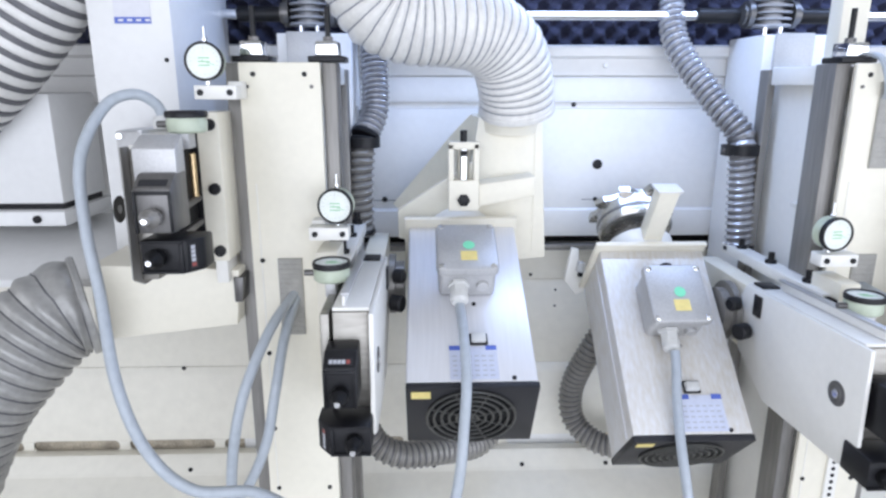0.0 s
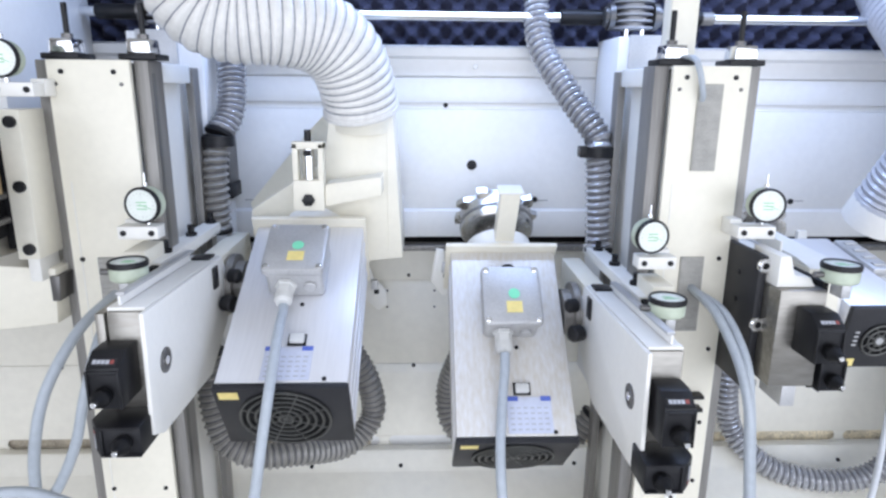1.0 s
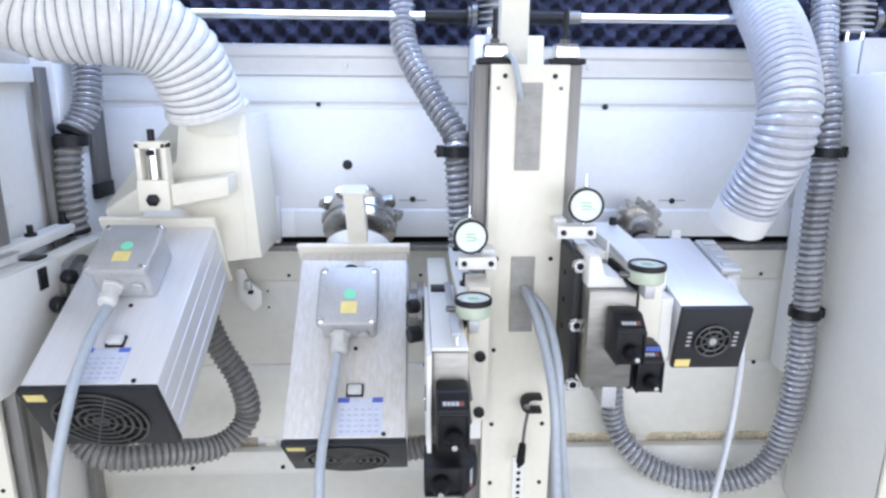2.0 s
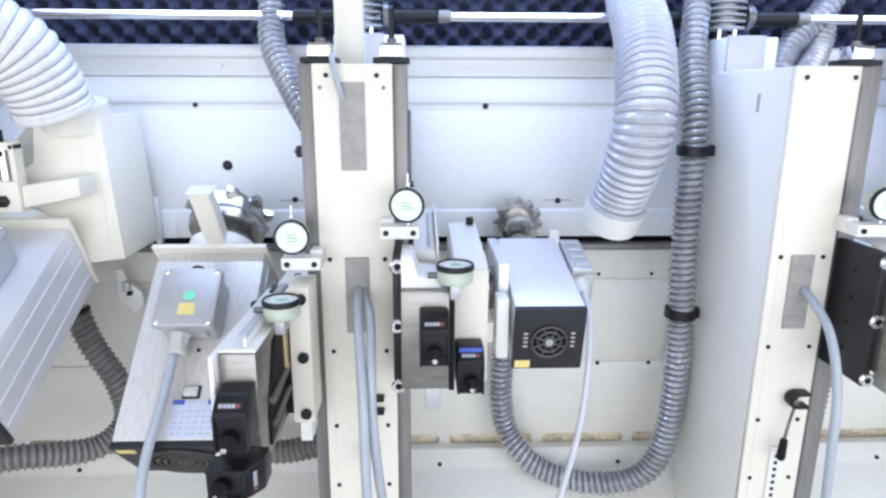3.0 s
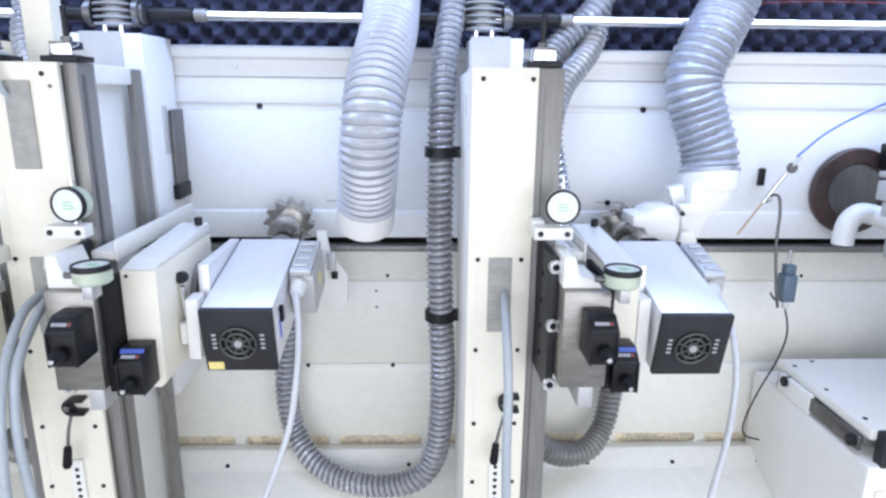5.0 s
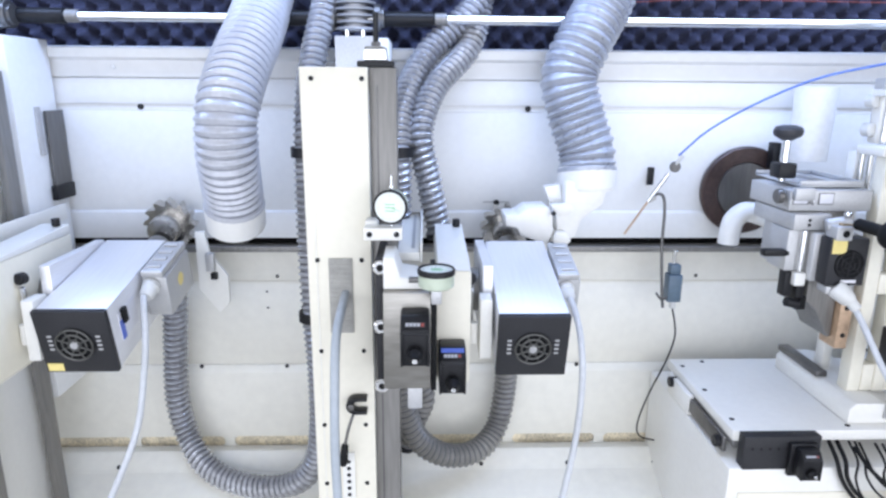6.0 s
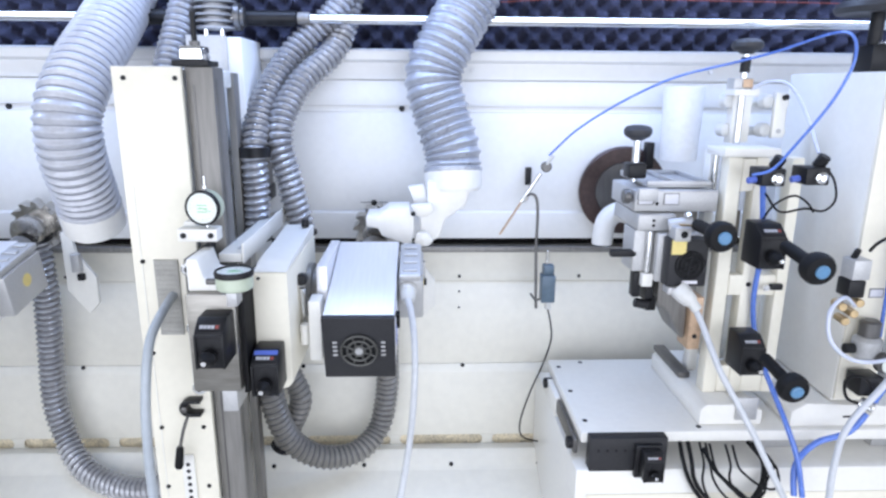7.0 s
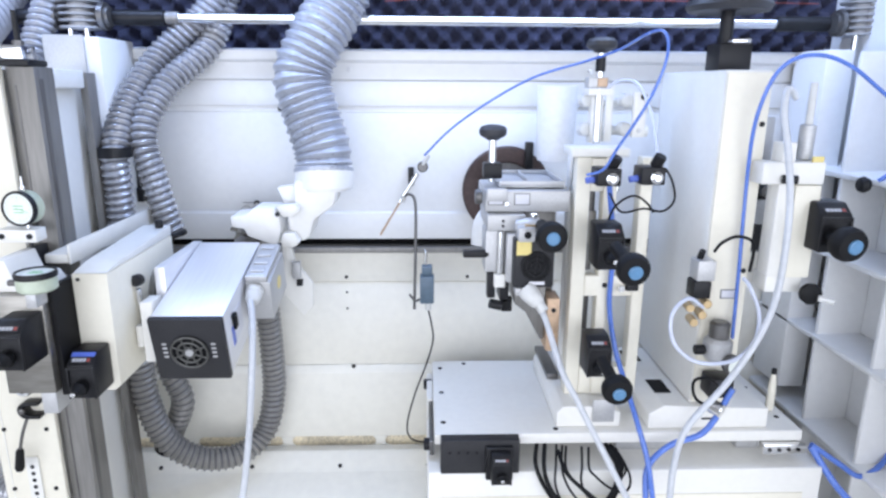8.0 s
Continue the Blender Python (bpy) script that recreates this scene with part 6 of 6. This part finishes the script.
for k in range(7):
    cx, half, dip = 2.690 + 0.010 * k + rng.uniform(-0.01, 0.01), 0.078 - 0.006 * k + rng.uniform(-0.006, 0.006), 0.112 - 0.011 * k + rng.uniform(-0.008, 0.008)
    yy, lean = 1.066 - 0.003 * k, rng.uniform(-0.02, 0.03)
    loop = [(cx - half + 0.01, yy + 0.06, 0.650)] + [(cx - half * math.cos(a) + lean * math.sin(a), yy + 0.012 * math.cos(2 * a), 0.634 - dip * math.sin(a)) for a in [math.pi * q / 8 for q in range(9)]] + [(cx + half - 0.01, yy + 0.06, 0.650)]
    cable("coiled_cable", loop, 0.0042 if k < 2 else 0.0024, RUBBER, "loop of black cable hanging below the plate", "cable", "coiled cables")
cable("coiled_cable", [(2.660, 1.10, 0.650), (2.672, 1.06, 0.622), (2.715, 1.045, 0.585), (2.760, 1.04, 0.545), (2.80, 1.02, 0.49)], 0.0040, RUBBER, "black cable leaving the loops")

# air nozzle, its stand and the limit switch on the wall
noz = thing("air_nozzle", O, "thin air nozzle held by a black wall bracket", "air nozzle")
part("lance", rod((2.281, 1.509, 1.004), (2.335, 1.50, 1.095), 0.0026), COPPER, noz, "pale copper lance")
part("lance_holder", rod((2.330, 1.50, 1.088), (2.375, 1.496, 1.160), 0.005), CHROME, noz)
part("round_cap", lathe([(0, 0.013), (0.006, 0.013), (0.008, 0.010)], (2.387, 1.494, 1.176), (0, -1, 0), 22), DARKSTEEL, noz)
part("tip", rod((2.387, 1.49, 1.182), (2.402, 1.483, 1.204), 0.0045), GLAND, noz)
part("wall_bracket", box(2.350, 2.365, 1.565, 1.577, 1.12, 1.165, 0.002), BLACK, noz)
part("hook", sweep(smooth_line([(2.340, 1.50, 1.100), (2.352, 1.49, 1.110), (2.366, 1.49, 1.100), (2.370, 1.485, 1.06), (2.369, 1.48, 0.98), (2.367, 1.45, 0.88), (2.366, 1.43, 0.835)], 0.006), 0.0036, 10), DARKSTEEL, noz, "bent dark steel rod")
part("thumb_screw", rod((2.340, 1.485, 1.100), (2.340, 1.505, 1.090), 0.006), CHROME, noz)
lim = thing("limit_switch", O, "blue-grey limit switch with a thin cable", "limit switch")
SWITCH = mat("blue_grey_plastic", (0.10, 0.15, 0.20), 0.4, var=0.1)
part("switch_body", box(2.380, 2.414, 1.44, 1.475, 0.845, 0.915, 0.003), SWITCH, lim)
part("switch_head", box(2.384, 2.410, 1.445, 1.47, 0.9155, 0.940, 0.003), SWITCH, lim)
part("plunger", rod((2.394, 1.457, 0.94), (2.394, 1.457, 0.975), 0.004), CHROME, lim)
part("switch_gland", rod((2.400, 1.457, 0.845), (2.400, 1.455, 0.825), 0.008), GLAND, lim)
part("lever", sweep(smooth_line([(2.380, 1.45, 0.855), (2.368, 1.45, 0.850), (2.352, 1.45, 0.870)], 0.004), 0.003, 8), DARKSTEEL, lim)
cable("signal_cable", [(2.400, 1.455, 0.826), (2.408, 1.45, 0.79), (2.412, 1.45, 0.745), (2.395, 1.45, 0.68), (2.365, 1.46, 0.59), (2.345, 1.47, 0.50), (2.355, 1.475, 0.455), (2.400, 1.475, 0.44)], 0.0021, RUBBER, "thin black cable hanging from the limit switch")

cable("signal_wire", [(2.29, 1.705, 1.576), (2.5, 1.70, 1.586), (2.9, 1.70, 1.584), (3.43, 1.70, 1.580)], 0.0012, DIGITR, "thin dark red wire in front of the foam")

# unit and ribbed end wall beyond the station
ru = thing("end_unit", O, "white slide unit with black counter by the end wall", "slide unit")
part("post", box(3.035, 3.060, 1.09, 1.13, 1.02, 1.27, 0.003), WHITE, ru)
part("top_clamp", box(3.00, 3.115, 1.085, 1.13, 1.195, 1.235, 0.003), WHITE, ru)
part("clamp_screw", rod((3.035, 1.084, 1.205), (3.060, 1.075, 1.205), 0.008), BLACK, ru)
part("side_block", box(3.062, 3.110, 1.08, 1.14, 1.02, 1.194, 0.003), CREAM, ru)
part("cylinder", rod((3.098, 1.13, 1.30), (3.098, 1.13, 1.375), 0.007), GLAND, ru)
part("cylinder_body", rod((3.098, 1.13, 1.235), (3.098, 1.13, 1.30), 0.014), CAST, ru)
part("yellow_tag", box(3.092, 3.112, 1.09, 1.0945, 1.225, 1.245, 0), YELLOW, ru, "yellow tag")
part("plate", box(2.995, 3.075, 1.20, 1.215, 1.22, 1.31, 0.003), CAST, ru)
part("lower_wheel", lathe([(0, 0.010), (0.004, 0.020), (0.014, 0.021), (0.018, 0.012)], (3.115, 1.085, 0.990), (0, -1, 0), 10), RUBBER, ru, "black star wheel")
part("lower_pin", rod((3.125, 1.066, 0.985), (3.150, 1.055, 0.980), 0.006), GLAND, ru)
part("foot_arm", box(3.04, 3.11, 1.10, 1.15, 0.985, 1.0195, 0.003), WHITE, ru)
end_counter = indicator(pose(3.120, 1.105, 1.125) @ Matrix.Diagonal((1.25, 1.1, 1.15, 1)), "black position indicator with a blue-capped hand knob")
hand_knob(pose(3.118, 1.000, 1.105, 6, 0, 8), end_counter)
part("drive_block", box(3.070, 3.118, 1.245, 1.33, 1.03, 1.185, 0.004), BLACK, ru, "dark drive block")
part("drive_ring", lathe([(0, 0.026), (0.010, 0.026), (0.012, 0.018), (0.013, 0.010)], (3.090, 1.2445, 1.115), (-0.2, -1, 0), 24), CAST, ru, "bare metal ring")
part("drive_boss", rod((3.090, 1.2445, 1.160), (3.090, 1.225, 1.160), 0.012), DARKSTEEL, ru)
gb = thing("bottle", pose(3.145, 1.20, 0.6815), "slim cream plastic bottle with a black cap", "bottle")
part("bottle_body", lathe([(0, 0.007), (0.004, 0.009), (0.06, 0.008), (0.085, 0.005)], (0, 0, 0), (0, 0, 1), 18), CREAM, gb)
part("bottle_cap", rod((0, 0, 0.085), (0, 0, 0.097), 0.0055), BLACK, gb)

wall_end = thing("wall_end", O, "white cast end wall with stiffening ribs", "machine wall", kind="structure")
part("end_sheet", box(3.41, 3.44, 0.70, 1.60, 0.05, 1.92, 0.003), WALL, wall_end)
for z in (0.58, 0.80, 1.00, 1.18):
    part("rib", prism([(3.4095, z - 0.012), (3.4095, z + 0.012), (3.30, z + 0.006), (3.30, z - 0.006)], 0.72, 1.57, "y", 0.003), WALL, wall_end)
for y in (0.90, 1.14, 1.33):
    part("upright_rib", prism([(3.4095, y - 0.012), (3.4095, y + 0.012), (3.31, y + 0.006), (3.31, y - 0.006)], 0.10, 1.44, "z", 0.003), WALL, wall_end)
part("end_post", box(3.30, 3.3655, 1.43, 1.56, 0.62, 1.45, 0.004), WALL, wall_end)
for y, z in ((1.20, 1.13), (1.20, 1.25), (1.06, 1.12)):
    part("black_plug", rod((3.408, y, z), (3.395, y, z), 0.010), BLACK, wall_end)
ball = thing("ball_handle", pose(3.285, 1.22, 1.175), "black ball handle on a bright rod", "handle")
part("ball", lathe([(0, 0.008), (0.004, 0.014), (0.012, 0.017), (0.020, 0.014), (0.024, 0.008)], (-0.012, 0, 0), (1, 0, 0), 20), BLACK, ball)
part("rod", rod((0.012, 0, 0), (0.13, 0.02, 0.03), 0.005), CHROME, ball)
cable("air_tube", [(3.30, 1.20, 1.185), (3.34, 1.17, 1.23), (3.38, 1.12, 1.27), (3.40, 1.05, 1.29)], 0.0045, BLUET, "blue air tube at the end wall", "air tube", "air tubes")

wb = thing("wall_angle", O, "white angle plate at the back wall", "angle plate")
part("upright_leaf", box(0.254, 0.265, 1.545, 1.5715, 0.968, 1.087, 0.002), WALL, wb)
part("back_leaf", box(0.2655, 0.300, 1.568, 1.5715, 0.979, 1.046, 0.001), WALL, wb)
